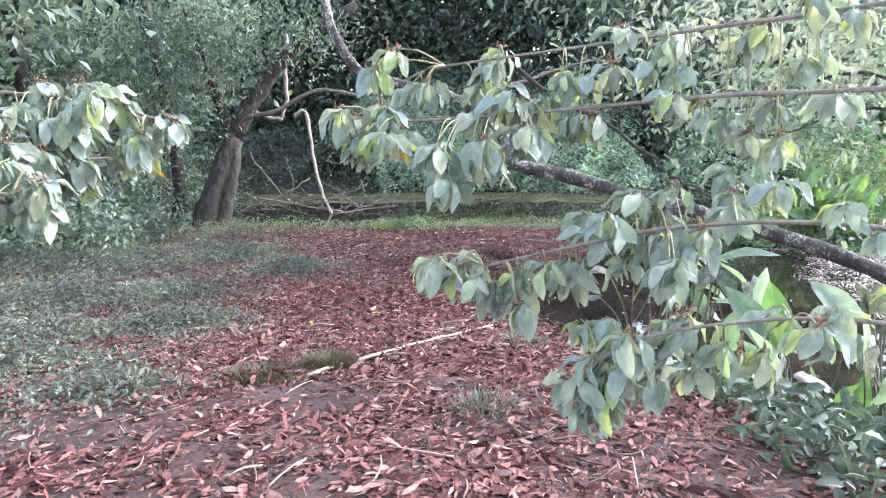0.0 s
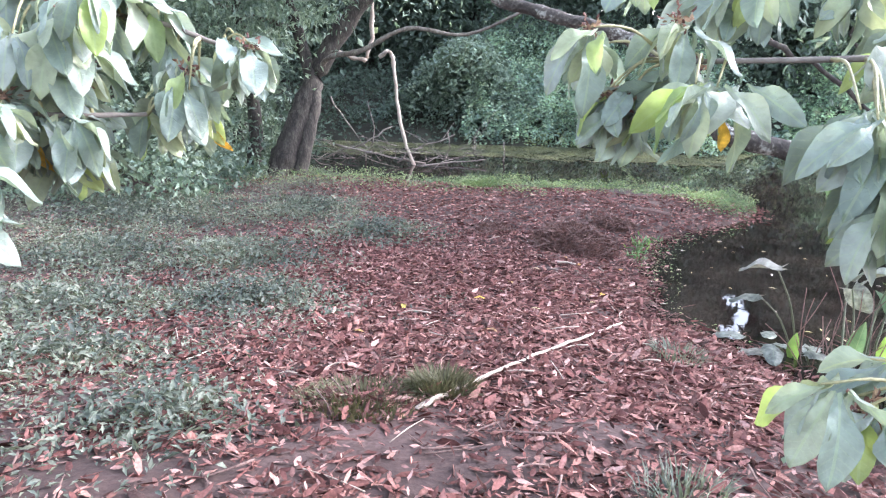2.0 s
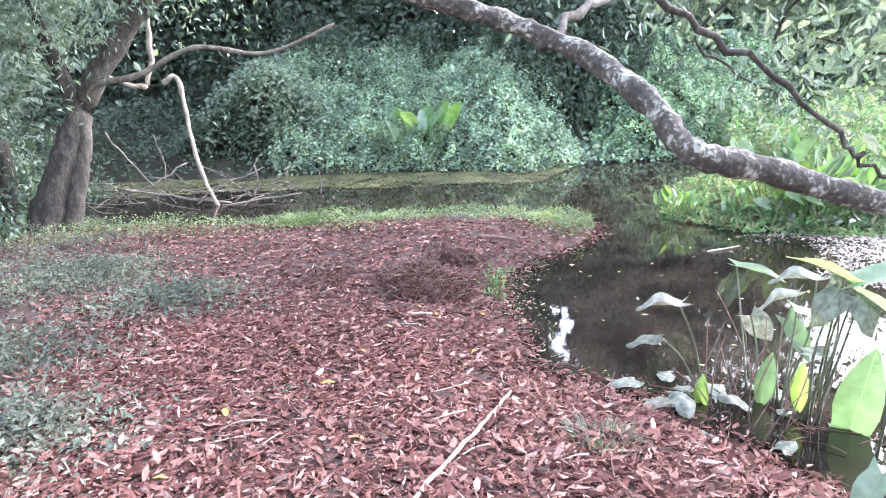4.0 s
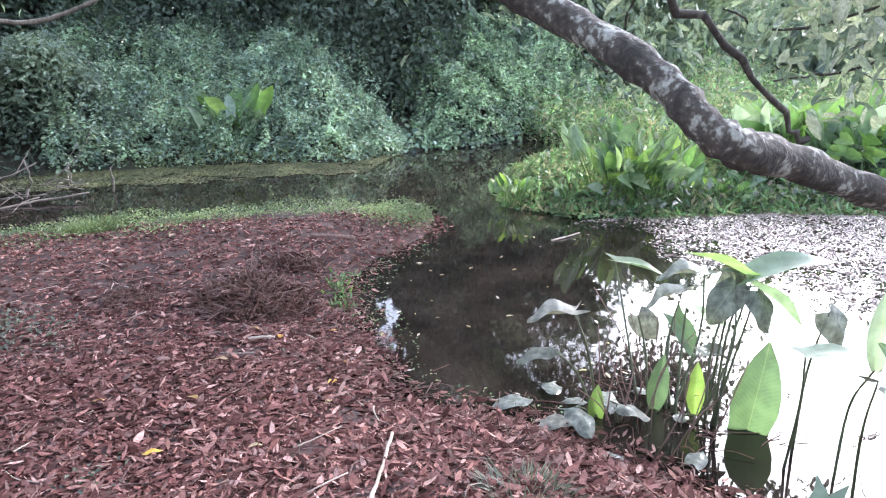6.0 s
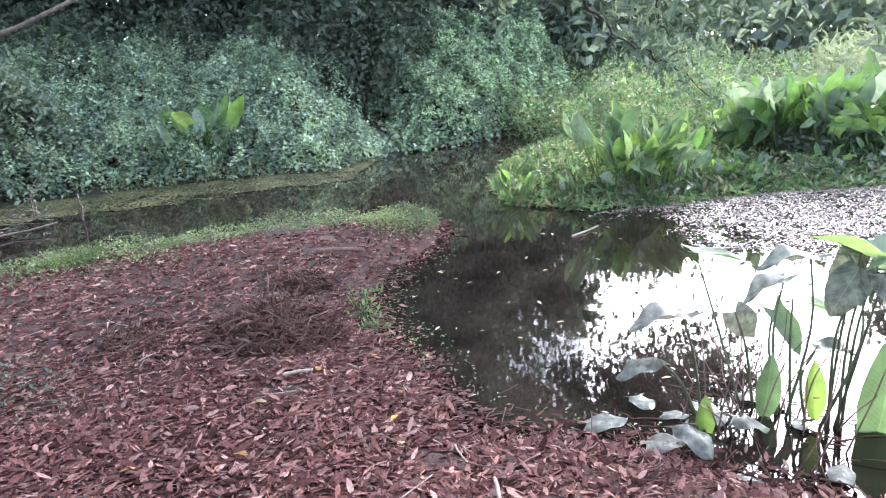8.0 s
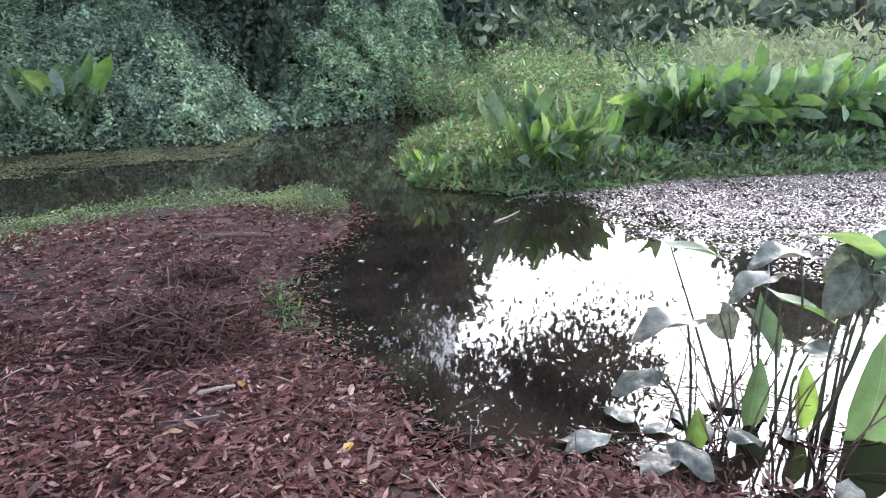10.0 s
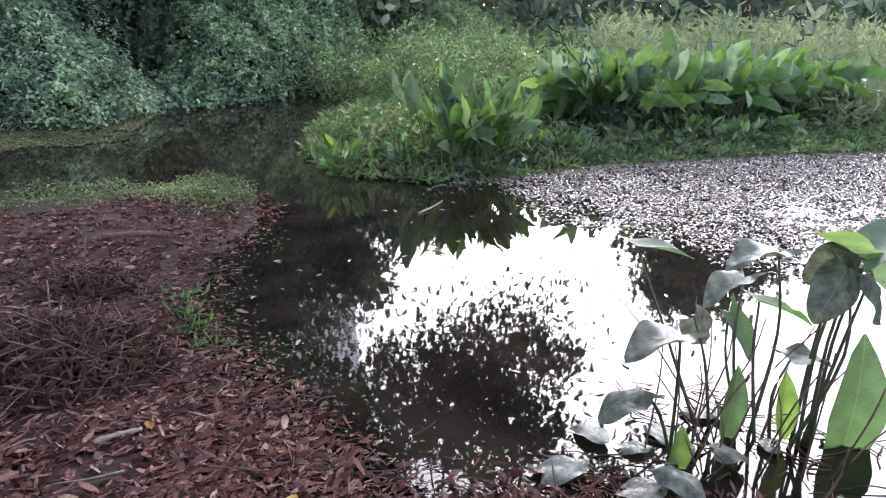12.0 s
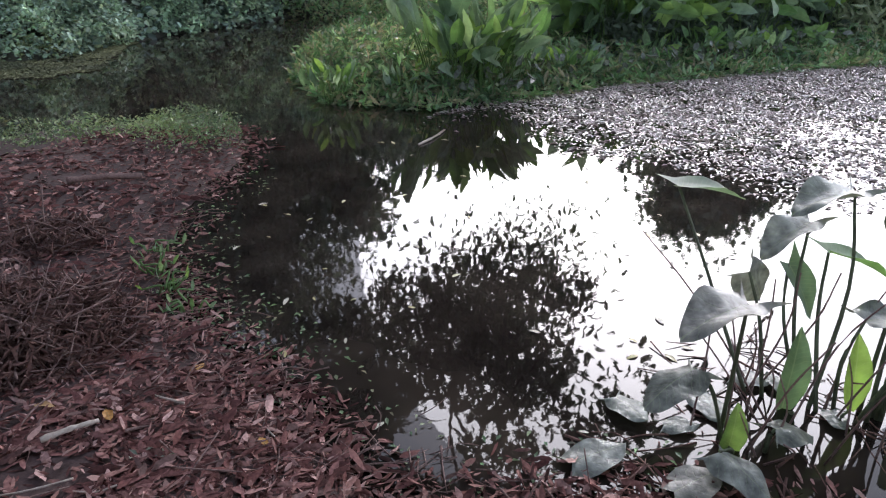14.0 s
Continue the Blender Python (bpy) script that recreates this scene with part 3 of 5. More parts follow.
def sky_gap(p):
    """A ragged opening in the far canopy, north-east of the spit."""
    dx, dy = p[:, 0] - 1.5, p[:, 1] - 9.0
    out = np.hypot(dx, dy) + 1e-6
    side = np.degrees(np.arctan2(dx, dy)) - 18.5
    rise = np.degrees(np.arctan2(p[:, 2], out)) - 20.5
    return (np.abs(side + 0.9 * np.sin(rise * 1.7)) < 1.5) & (np.abs(rise) < 3.2) & (dy > 8)


def tree(label, x, y, height, spread, low, leaves, size, mat, bark=DARK_BARK, lean=(0, 0), radius=0.22, name="tree"):
    """A tapered trunk with limbs and a ragged crown of clumps."""
    z0 = float(land(x, y)) - 0.15
    base = tagged(new(name), label, "tree")
    base.location = (x, y, z0)
    top = np.array([lean[0], lean[1], height * 0.8])
    trunk = [(0, 0, 0), tuple(top * 0.3 + [0.2, -0.1, 0]), tuple(top * 0.65 + [-0.15, 0.15, 0]), tuple(top)]
    part("trunk", mesh_of("trunk", *tube(trunk, radius, radius * 0.3, 10, knots=0.08), bark), base)
    clumps = []
    for k in range(9):
        s = rng.uniform(max(0.15, low / height), 0.98)
        o = top * s
        a = rng.uniform(0, 6.28)
        reach = spread * rng.uniform(0.5, 1.0) * (1.15 - 0.5 * s)
        e = o + [math.cos(a) * reach, math.sin(a) * reach, rng.uniform(0.0, 0.18) * height]
        e[2] = max(e[2], low)
        part("limb", mesh_of("limb", *tube([o, (o + e) / 2 + [0, 0, 0.3], e], radius * 0.35, 0.02, 6, 4), bark), base)
        clumps += [e, (o + 2 * e) / 3]
    clumps = np.array(clumps)
    c = clumps[rng.integers(len(clumps), size=leaves)]
    off = rng.normal(size=(leaves, 3)) * [spread * 0.27, spread * 0.27, height * 0.07]
    off *= 0.75 + 0.5 * wobble(c[:, 0] + off[:, 0], c[:, 2] + off[:, 1], 1.9, x)[:, None]
    p = c + off
    p = p[(p[:, 2] > low * 0.85) & ~sky_gap(p + [x, y, z0])]
    v, f = scattered(DIAMOND, p, any_way(len(p)) + [0, 0, -0.3], any_way(len(p)) + [0, 0, 0.8], rng.uniform(0.7, 1.2, len(p)) * size, rng.uniform(0.4, 0.6, len(p)) * size)
    part("crown", mesh_of("crown", v, f, mat), base)
    return base


# the far crowns take the darkened leaf colour in place of shade
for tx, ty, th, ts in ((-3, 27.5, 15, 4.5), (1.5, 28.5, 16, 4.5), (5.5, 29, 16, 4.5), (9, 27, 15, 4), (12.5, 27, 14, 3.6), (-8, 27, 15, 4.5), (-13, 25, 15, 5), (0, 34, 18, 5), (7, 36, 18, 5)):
    tree("tall tree on the far wooded bank, shade in its leaf colour", tx, ty + 2.5, th, ts, 4.0, 5200, 0.45, DARK_CROWN, radius=0.28)
for tx, ty, th, ts in ((-9.5, 15.5, 12, 4), (-8.5, 20, 13, 4), (-13, 12, 13, 4.5), (-12, 17.5, 12, 4)):
    tree("grey-green tree at the edge of the wood", tx, ty, th, ts, 1.0, 5200, 0.30, CROWN, radius=0.22)
# trees outside the view, added only to keep light off the near bank
for tx, ty, th, ts in ((-6, 3, 12, 5), (-5.5, -4, 13, 5), (-9, 7.5, 13, 5), (2.8, -2.6, 12, 5), (-1.6, -3.2, 12, 5)):
    tree("unseen spreading tree added to shade the bank", tx, ty, th, ts, 5.2, 3000, 0.34, CROWN, radius=0.24)
for tx, ty, th, ts in ((24, 33, 8, 4.0), (19.5, 30, 6.5, 3.5), (34, 40, 11, 6), (27, 44, 11, 6), (15.5, 28, 8, 3.0)):
    tree("distant grey-green tree behind the open marsh", tx, ty, th, ts, 0.5, 3600, 0.55, CROWN, radius=0.2)
tree("lone tree beyond the marsh", 26, 17, 9.0, 3.4, 6.3, 9000, 0.45, CROWN, radius=0.25)

# dark leaves fill the hollows between the trees; their colour carries the shade
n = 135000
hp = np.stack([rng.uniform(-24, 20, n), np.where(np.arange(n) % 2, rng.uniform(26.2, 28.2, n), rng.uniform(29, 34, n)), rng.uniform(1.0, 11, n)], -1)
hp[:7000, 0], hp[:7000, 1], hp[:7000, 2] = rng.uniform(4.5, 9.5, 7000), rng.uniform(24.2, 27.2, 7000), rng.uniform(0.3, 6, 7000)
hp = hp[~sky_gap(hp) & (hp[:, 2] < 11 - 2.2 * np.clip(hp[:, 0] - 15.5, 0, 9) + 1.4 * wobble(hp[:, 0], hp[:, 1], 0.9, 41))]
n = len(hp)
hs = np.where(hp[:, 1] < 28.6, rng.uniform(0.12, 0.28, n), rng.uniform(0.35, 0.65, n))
cover("wood_edge", "leaves coloured dark as the deep shade of the wood behind the bank", "wood", DIAMOND, DARK_CROWN, hp, any_way(n), any_way(n) + [0, -0.6, 0.5], hs, hs * rng.uniform(0.4, 0.65, n))
n = 26000
hp = np.stack([rng.uniform(-15, -6.0, n), rng.uniform(12, 21.5, n), np.zeros(n)], -1)
hp[:, 2] = land(hp[:, 0], hp[:, 1]) + rng.random(n) ** 1.4 * (0.5 + 3.2 * np.clip((-6.0 - hp[:, 0]) / 3, 0, 1) + 0.6 * wobble(hp[:, 0], hp[:, 1], 1.1, 40))
cover("shrubs", "tangled grey-green shrubs under the trees", "shrubs", DIAMOND, CROWN, hp, any_way(n), any_way(n) + [0, 0, 0.6], rng.uniform(0.08, 0.2, n), rng.uniform(0.05, 0.1, n))

n = 15000
hp = np.stack([rng.normal(-2.6, 1.2, n), rng.normal(24.6, 0.8, n), np.zeros(n)], -1)
hp[:, 2] = 0.6 + 2.6 * np.sqrt(rng.random(n)) * np.exp(-((hp[:, 0] + 2.6) / 1.9) ** 2) + 0.2 * wobble(hp[:, 0], hp[:, 1], 2.2, 70)
cover("bush", "rounded grey-green bush on the far bank", "bush", DIAMOND, CROWN, hp, any_way(n, 0.5) + [0, -0.5, -0.3], any_way(n) + [0, -0.5, 0.9], rng.uniform(0.10, 0.22, n), rng.uniform(0.05, 0.1, n))
n = 60000
hp = np.stack([rng.uniform(11, 27, n), rng.uniform(16.5, 31, n), np.zeros(n)], -1)
hp = hp[hp[:, 0] + 1.3 < 1.55 * (hp[:, 1] - 5.8)]
n = len(hp)
hp[:, 2] = land(hp[:, 0], hp[:, 1]).clip(0, 1) + rng.random(n) ** 1.1 * (1.0 + 0.9 * np.clip((hp[:, 1] - 18) / 8, 0, 1) + 0.7 * wobble(hp[:, 0], hp[:, 1], 0.8, 71))
cover("marsh_shrubs", "dull brown-green shrubs behind the marsh", "shrubs", DIAMOND, MARSH, hp, any_way(n), any_way(n) + [-0.3, -0.5, 0.6], rng.uniform(0.08, 0.24, n), rng.uniform(0.03, 0.09, n))
n = 60000
hp = np.stack([rng.uniform(17, 75, n), rng.uniform(-5, 60, n), np.zeros(n)], -1)
far = np.hypot(hp[:, 0], hp[:, 1])
hp = hp[(far > 44) & (far < 66)]
n = len(hp)
open_side = np.clip((np.degrees(np.arctan2(hp[:, 0], hp[:, 1])) - 46) / 8, 0, 1)
hp[:, 2] = rng.random(n) * (10.5 + 3 * wobble(hp[:, 0], hp[:, 1], 0.25, 72)) * (1 - 0.45 * open_side)
cover("far_wood", "hazy line of trees far beyond the marsh", "wood", DIAMOND, CROWN, hp, any_way(n), any_way(n) + [-0.6, -0.5, 0.5], rng.uniform(0.6, 1.3, n), rng.uniform(0.4, 0.8, n))

# the leaning twin trunk by the water
twin = tagged(new("leaning_tree"), "leaning twin-stemmed tree with dark furrowed bark", "tree")
part("trunk", mesh_of("trunk", *tube([(-6.0, 16.2, -0.1), (-5.75, 16.4, 0.6), (-5.5, 16.6, 1.3), (-5.05, 16.9, 2.5), (-4.4, 17.1, 3.5), (-3.5, 17.2, 4.4), (-2.2, 17.3, 5.2)], 0.34, 0.11, 12, knots=0.07), DARK_BARK), twin)
part("trunk", mesh_of("trunk", *tube([(-5.55, 16.3, -0.1), (-5.35, 16.45, 0.8), (-5.2, 16.7, 1.8), (-5.6, 16.9, 3.2), (-6.2, 17.0, 5.2)], 0.19, 0.10, 10, knots=0.07), DARK_BARK), twin)
part("trunk", mesh_of("trunk", *tube([(-6.7, 16.6, -0.1), (-6.6, 16.7, 1.2), (-6.9, 17, 3), (-7.2, 17, 6)], 0.17, 0.1, 10, knots=0.07), DARK_BARK), twin)
for pts, r in (([(-5.2, 16.85, 2.2), (-4.8, 16.6, 2.6), (-4.0, 16.2, 2.75), (-3.0, 16.1, 3.2), (-1.8, 16.2, 3.1), (-0.6, 16.4, 3.6)], 0.07), ([(-5.7, 16.95, 3.2), (-7.0, 16.5, 3.6), (-8.5, 16, 4.3)], 0.06)):
    part("limb", mesh_of("limb", *tube(pts, r, 0.025, 8, knots=0.1), BARK), twin)
n = 8500
c = np.array([(-7.2, 16.3, 4.2), (-8.3, 16, 4.0), (-6.2, 16.5, 4.6), (-5.0, 16.3, 4.9), (-7.0, 15.9, 2.9), (-3.2, 16.6, 4.6), (-8.8, 15.5, 2.4), (-6.3, 16.2, 3.2), (-5.9, 16.3, 3.8), (-6.8, 16.1, 2.3), (-5.3, 16.5, 4.1), (-4.6, 16.6, 4.7)])[rng.integers(12, size=n)]
hp = c + rng.normal(size=(n, 3)) * [0.7, 0.6, 0.5]
v, f = scattered(DIAMOND, hp, any_way(n) + [0, 0, -0.7], any_way(n) + [0, -0.3, 0.6], rng.uniform(0.10, 0.2, n), rng.uniform(0.03, 0.06, n))
part("crown", mesh_of("crown", v, f, CROWN), twin)

# bleached dead stems and the fallen tangle in the back water
dead = tagged(new("dead_stem", mesh_of("dead_stem", *tube([(-4.19, 18.75, 2.58), (-3.89, 18.78, 2.68), (-3.77, 18.76, 1.75), (-3.59, 18.67, 0.75), (-3.24, 18.55, -0.15)], 0.05, 0.045, 8, wander=0.01), PALE_WOOD)), "bleached bent dead stem standing in the back water", "dead branch")
dead = tagged(new("dead_stem", mesh_of("dead_stem", *tube([(-4.09, 17.9, 4.6), (-4.14, 17.9, 3.9), (-4.24, 17.88, 2.7), (-4.49, 17.8, 2.55), (-4.99, 17.7, 2.75)], 0.055, 0.04, 8, wander=0.015), PALE_WOOD)), "pale hooked dead vine hanging from the leaning tree", "dead branch")
tangle = tagged(new("fallen_branches"), "grey fallen branches tangled in the back water", "fallen branches")
for pts, r in (([(-3.2, 18.5, -0.02), (-2.4, 18.8, 0.06), (-1.5, 18.9, 0.14)], 0.03), ([(-2.3, 18.85, 0.1), (-1.9, 18.8, 0.3), (-1.6, 18.85, 0.42)], 0.012), ([(-5.2, 18.2, 0.5), (-4.2, 18.5, 0.25), (-3.0, 18.7, 0.02)], 0.035),
               ([(-3.7, 18.5, 0.05), (-3.2, 18.7, 0.4), (-2.3, 18.9, 0.75)], 0.025), ([(-5.1, 17.6, 1.7), (-4.7, 18, 0.9), (-4.1, 18.4, 0.1)], 0.02), ([(-5.6, 18.4, 0.1), (-4.6, 18.6, 0.5), (-3.9, 18.9, 0.9)], 0.03),
               ([(-4.6, 18.9, 0.0), (-4.4, 19, 0.7), (-4.6, 19.2, 1.5)], 0.02), ([(-2.6, 19.4, 0.0), (-2.5, 19.4, 0.35), (-2.55, 19.4, 0.75)], 0.03), ([(-1.1, 19.6, 0.0), (-1.1, 19.6, 0.5)], 0.025)):
    part("branch", mesh_of("branch", *tube(pts, r, r * 0.5, 6, 4, wander=0.02), GREY_WOOD), tangle)
for k in range(60):
    a = np.array([rng.uniform(-6, -1.5), rng.uniform(18, 20), rng.uniform(0, 0.5)])
    b = a + rng.normal(size=3) * [0.7, 0.4, 0.3] + [0, 0, 0.15]
    b[2] = max(b[2], 0.02)
    part("twig", mesh_of("twig", *tube([a, (a + b) / 2 + rng.normal(size=3) * 0.06, b], 0.012, 0.005, 4, 3), GREY_WOOD), tangle)

# ---- the broad-leaved trees that hang over the path ----
YOUNG_LEAF = leaf_material("young tree leaf", [(0.30, 0.38, 0.13), (0.36, 0.42, 0.18), (0.26, 0.34, 0.16)], 0.4, 0.45, single=True, spots=0.2, scale=25, bump=0.6, veins=0.014)
BRACT = leaf_material("flower bracts", [(0.11, 0.04, 0.038), (0.18, 0.085, 0.07), (0.33, 0.24, 0.16), (0.08, 0.03, 0.028), (0.22, 0.12, 0.095)], 0.7, 0.2)
PALE_TWIG = rough_material("pale twig", [(0.35, (0.17, 0.16, 0.07)), (0.65, (0.36, 0.32, 0.17))], 12, 80, rough=0.6)
LEAF_SHAPES = [broad_leaf("leaf", TREE_LEAF, 0.14, 0.062, 0.6, 0.35, 0.35, 0.06, 0, 0.75, 9), broad_leaf("leaf", TREE_LEAF, 0.12, 0.050, 0.64, 0.5, 0.55, 0.07, 0, 0.75, 9),
               broad_leaf("leaf", TREE_LEAF, 0.155, 0.062, 0.58, 0.25, 0.15, 0.06, 0, 0.75, 9), broad_leaf("leaf", TREE_LEAF, 0.10, 0.050, 0.55, 0.2, 0.7, 0.08, 0, 0.75, 9),
               broad_leaf("leaf", YOUNG_LEAF, 0.125, 0.053, 0.6, 0.4, 0.4, 0.06, 0, 0.75, 9)]
YELLOW_SHAPE = broad_leaf("leaf", YELLOW_LEAF, 0.10, 0.032, 0.55, 0.6, 0.5, 0.05)
fp = rng.normal(size=(34, 3)) * [0.02, 0.014, 0.012]
FLOWER_SHAPE = mesh_of("flower", *scattered(OVAL, fp, any_way(34) + fp * 30, any_way(34), rng.uniform(0.014, 0.034, 34), rng.uniform(0.008, 0.016, 34)), BRACT)


def whorl(branch, place, out, count, size=1.0):
    """A spreading fan of drooping leaves round a twig's end, with dry flower bracts."""
    out = Vector(out).normalized()
    turn = rng.uniform(0, 6.28)
    for k in range(count):
        a = turn + 2 * math.pi * (k + rng.uniform(-0.3, 0.3)) / count
        d = out * rng.uniform(0.1, 0.7) + Vector((math.cos(a), math.sin(a), 0)) * rng.uniform(0.5, 1.0)
        d.z -= rng.uniform(0.15, 0.75) + (0.7 if k % 3 == 0 else 0.0)
        p = Vector(place) - out * rng.uniform(0, 0.05) + d.normalized() * 0.015
        up = (rng.normal() * 0.5, rng.normal() * 0.5, 1)
        shape = LEAF_SHAPES[4 if rng.random() < 0.06 else int(rng.integers(4))]
        part("leaf", shape, branch, "", facing(p, d, up, size * rng.uniform(0.72, 1.12)))
    if rng.random() < 0.3:
        part("flower", FLOWER_SHAPE, branch, "dry reddish flower bracts", facing(Vector(place) - out * 0.01, out, (0, 0, 1), size * rng.uniform(0.5, 0.95)))["kind"] = "stuff"


def leafy_branch(tree_ob, root, stem, ends, count=10, r=0.013, size=0.95, more=2):
    """A branch from root along stem, with a twig to each leafy end."""
    line = smooth_line([root, *stem], 8)
    ends = [np.array(e) for e in ends]
    first = list(ends)
    for k in range(more):
        ends += [e + rng.normal(size=3) * [0.08, 0.08, 0.06] + np.array([0.05, 0.03, -0.02]) * k * np.sign(root[0]) for e in first]
    ends += [line[int(u * (len(line) - 1))] + rng.normal(size=3) * [0.08, 0.14, 0.08] for u in (0.36, 0.46, 0.54, 0.62, 0.7, 0.78)]
    b = part("branch", mesh_of("branch", *tube([root, *stem], r, r * 0.4, 7, knots=0.08), GREY_WOOD), tree_ob)
    for e in ends:
        o = line[np.argmin(np.linalg.norm(line - e, axis=1) + 0.15 * np.arange(len(line)) / len(line))]
        part("twig", mesh_of("twig", *tube([o, (o + e) / 2 + [0, 0, 0.03], e], 0.0042, 0.0022, 5, 4), PALE_TWIG), b)
        near = line[np.argmin(np.linalg.norm(line - e, axis=1))]
        whorl(b, e, unit(e - near) * 0.5 + unit(line[-1] - line[-6]), count, size)
    return b


left_tree = tagged(new("broadleaf_tree"), "small tree with drooping broad green leaves and dry reddish flowers", "tree")
part("trunk", mesh_of("trunk", *tube([(-3.5, 2.2, 1.1), (-3.4, 2.25, 2.4), (-3.5, 2.2, 3.8), (-3.7, 2.0, 5.6)], 0.12, 0.06, 10), BARK), left_tree)
leafy_branch(left_tree, (-3.42, 2.25, 2.7), [(-2.6, 2.7, 3.05), (-1.9, 3.0, 3.12), (-1.35, 3.2, 3.05), (-1.12, 3.25, 2.98)],
             [(-1.26, 3.25, 3.08), (-1.08, 3.25, 3.0), (-1.34, 3.2, 3.05), (-1.34, 3.0, 3.04), (-1.45, 2.95, 3.0), (-1.19, 3.25, 2.84), (-1.6, 3.0, 3.05)])
leafy_branch(left_tree, (-3.42, 2.25, 2.4), [(-2.5, 2.5, 2.8), (-1.8, 2.8, 2.88), (-1.45, 2.95, 2.83), (-1.25, 3.1, 2.82)],
             [(-1.43, 2.95, 2.81), (-1.39, 3.1, 2.85), (-1.27, 3.2, 2.83), (-1.41, 2.8, 2.88), (-1.36, 3.0, 2.76), (-1.6, 2.9, 2.8)])
leafy_branch(left_tree, (-3.42, 2.25, 2.2), [(-2.5, 2.3, 2.6), (-1.8, 2.45, 2.75), (-1.35, 2.5, 2.74)],
             [(-1.25, 2.5, 2.71), (-1.38, 2.68, 2.74), (-1.5, 2.5, 2.66)])

right_tree = tagged(new("broadleaf_tree"), "broad-leaved tree whose long branches droop across the path", "tree")
part("trunk", mesh_of("trunk", *tube([(3.7, 1.9, 0.7), (3.6, 2.0, 2.2), (3.7, 1.9, 3.6), (4.0, 1.6, 5.6)], 0.14, 0.07, 10), BARK), right_tree)
leafy_branch(right_tree, (3.6, 2.0, 2.5), [(2.6, 2.5, 3.02), (1.6, 2.9, 3.06), (0.9, 3.0, 3.02), (0.4, 2.98, 2.98), (-0.06, 3.08, 2.96)],
             [(-0.06, 3.1, 2.96), (-0.17, 3.07, 2.91), (-0.2, 3.06, 2.89), (0.0, 2.93, 2.92), (0.17, 2.66, 2.89), (0.2, 2.68, 2.86), (0.32, 3.0, 3.01), (0.48, 3.0, 3.05), (0.73, 3.0, 2.99), (0.55, 2.8, 2.93)])
leafy_branch(right_tree, (3.6, 2.0, 2.9), [(2.6, 2.7, 3.4), (1.6, 3.1, 3.36), (0.9, 3.2, 3.28), (0.2, 3.28, 3.2)],
             [(0.71, 3.05, 3.15), (0.05, 3.3, 3.13), (-0.15, 3.3, 3.2), (1.04, 3.1, 3.19), (1.23, 3.0, 3.02), (1.45, 3.0, 2.9), (0.4, 3.25, 3.2), (1.7, 3.1, 3.2), (1.5, 3.2, 3.3)])
leafy_branch(right_tree, (3.6, 2.0, 2.0), [(2.6, 2.4, 2.45), (1.7, 2.6, 2.58), (1.1, 2.65, 2.57), (0.7, 2.65, 2.5), (0.35, 2.66, 2.42)],
             [(0.78, 2.7, 2.56), (0.92, 2.7, 2.56), (1.01, 2.5, 2.47), (0.32, 2.64, 2.4), (0.23, 2.7, 2.41), (0.47, 2.6, 2.33), (0.58, 2.6, 2.45), (1.15, 2.6, 2.57), (1.32, 2.8, 2.69), (1.11, 2.9, 2.7)])
leafy_branch(right_tree, (3.6, 2.0, 1.8), [(2.6, 2.3, 2.12), (1.7, 2.45, 2.26), (1.1, 2.45, 2.24), (0.75, 2.42, 2.15)],
             [(0.79, 2.5, 2.27), (0.72, 2.4, 2.15), (0.85, 2.4, 2.18), (0.63, 2.42, 2.06), (0.77, 2.4, 2.02), (1.06, 2.5, 2.27), (0.95, 2.45, 2.05), (1.2, 2.5, 2.15)])
for b, p in ((left_tree.children[2], (-1.16, 3.24, 2.78)), (left_tree.children[2], (-1.42, 2.93, 2.78)), (right_tree.children[1], (0.02, 2.95, 2.86)), (right_tree.children[1], (0.2, 2.7, 2.8)), (right_tree.children[4], (0.8, 2.42, 2.02))):
    part("leaf", YELLOW_SHAPE, b, "yellowed hanging leaf", facing(p, (0.2 + 0.2 * rng.normal(), 0.1, -1), (0, -1, 0), rng.uniform(0.75, 1.0)))
left_tree.location = right_tree.location = (-0.035, 0.06, -0.105)

# ---- the lichen-covered limb over the water ----
limb_tree = tagged(new("overhanging_tree"), "old tree with a crooked lichen-covered limb over the pond", "tree")
part("trunk", mesh_of("trunk", *tube([(4.3, 4.4, -0.25), (4.1, 4.6, 1.0), (4.2, 4.8, 2.4), (4.3, 5.4, 4.0), (4.6, 6.0, 6.0)], 0.2, 0.1, 12), LICHEN_BARK), limb_tree)
main_limb = part("limb", mesh_of("limb", *tube([(4.15, 4.6, 1.3), (3.3, 5.15, 1.75), (2.5, 5.5, 2.02), (1.53, 5.75, 2.28), (1.05, 5.75, 2.42), (0.7, 5.7, 2.51), (0.62, 5.9, 2.68), (0.5, 6.28, 2.87), (0.26, 6.5, 3.01), (-0.03, 6.5, 3.1), (-0.4, 6.5, 3.2), (-0.7, 6.5, 3.32), (-0.95, 6.6, 3.8), (-1.0, 6.8, 4.6)], 0.062, 0.04, 14, 7, knots=0.1), LICHEN_BARK), limb_tree, "crooked grey limb patched with pale lichen")
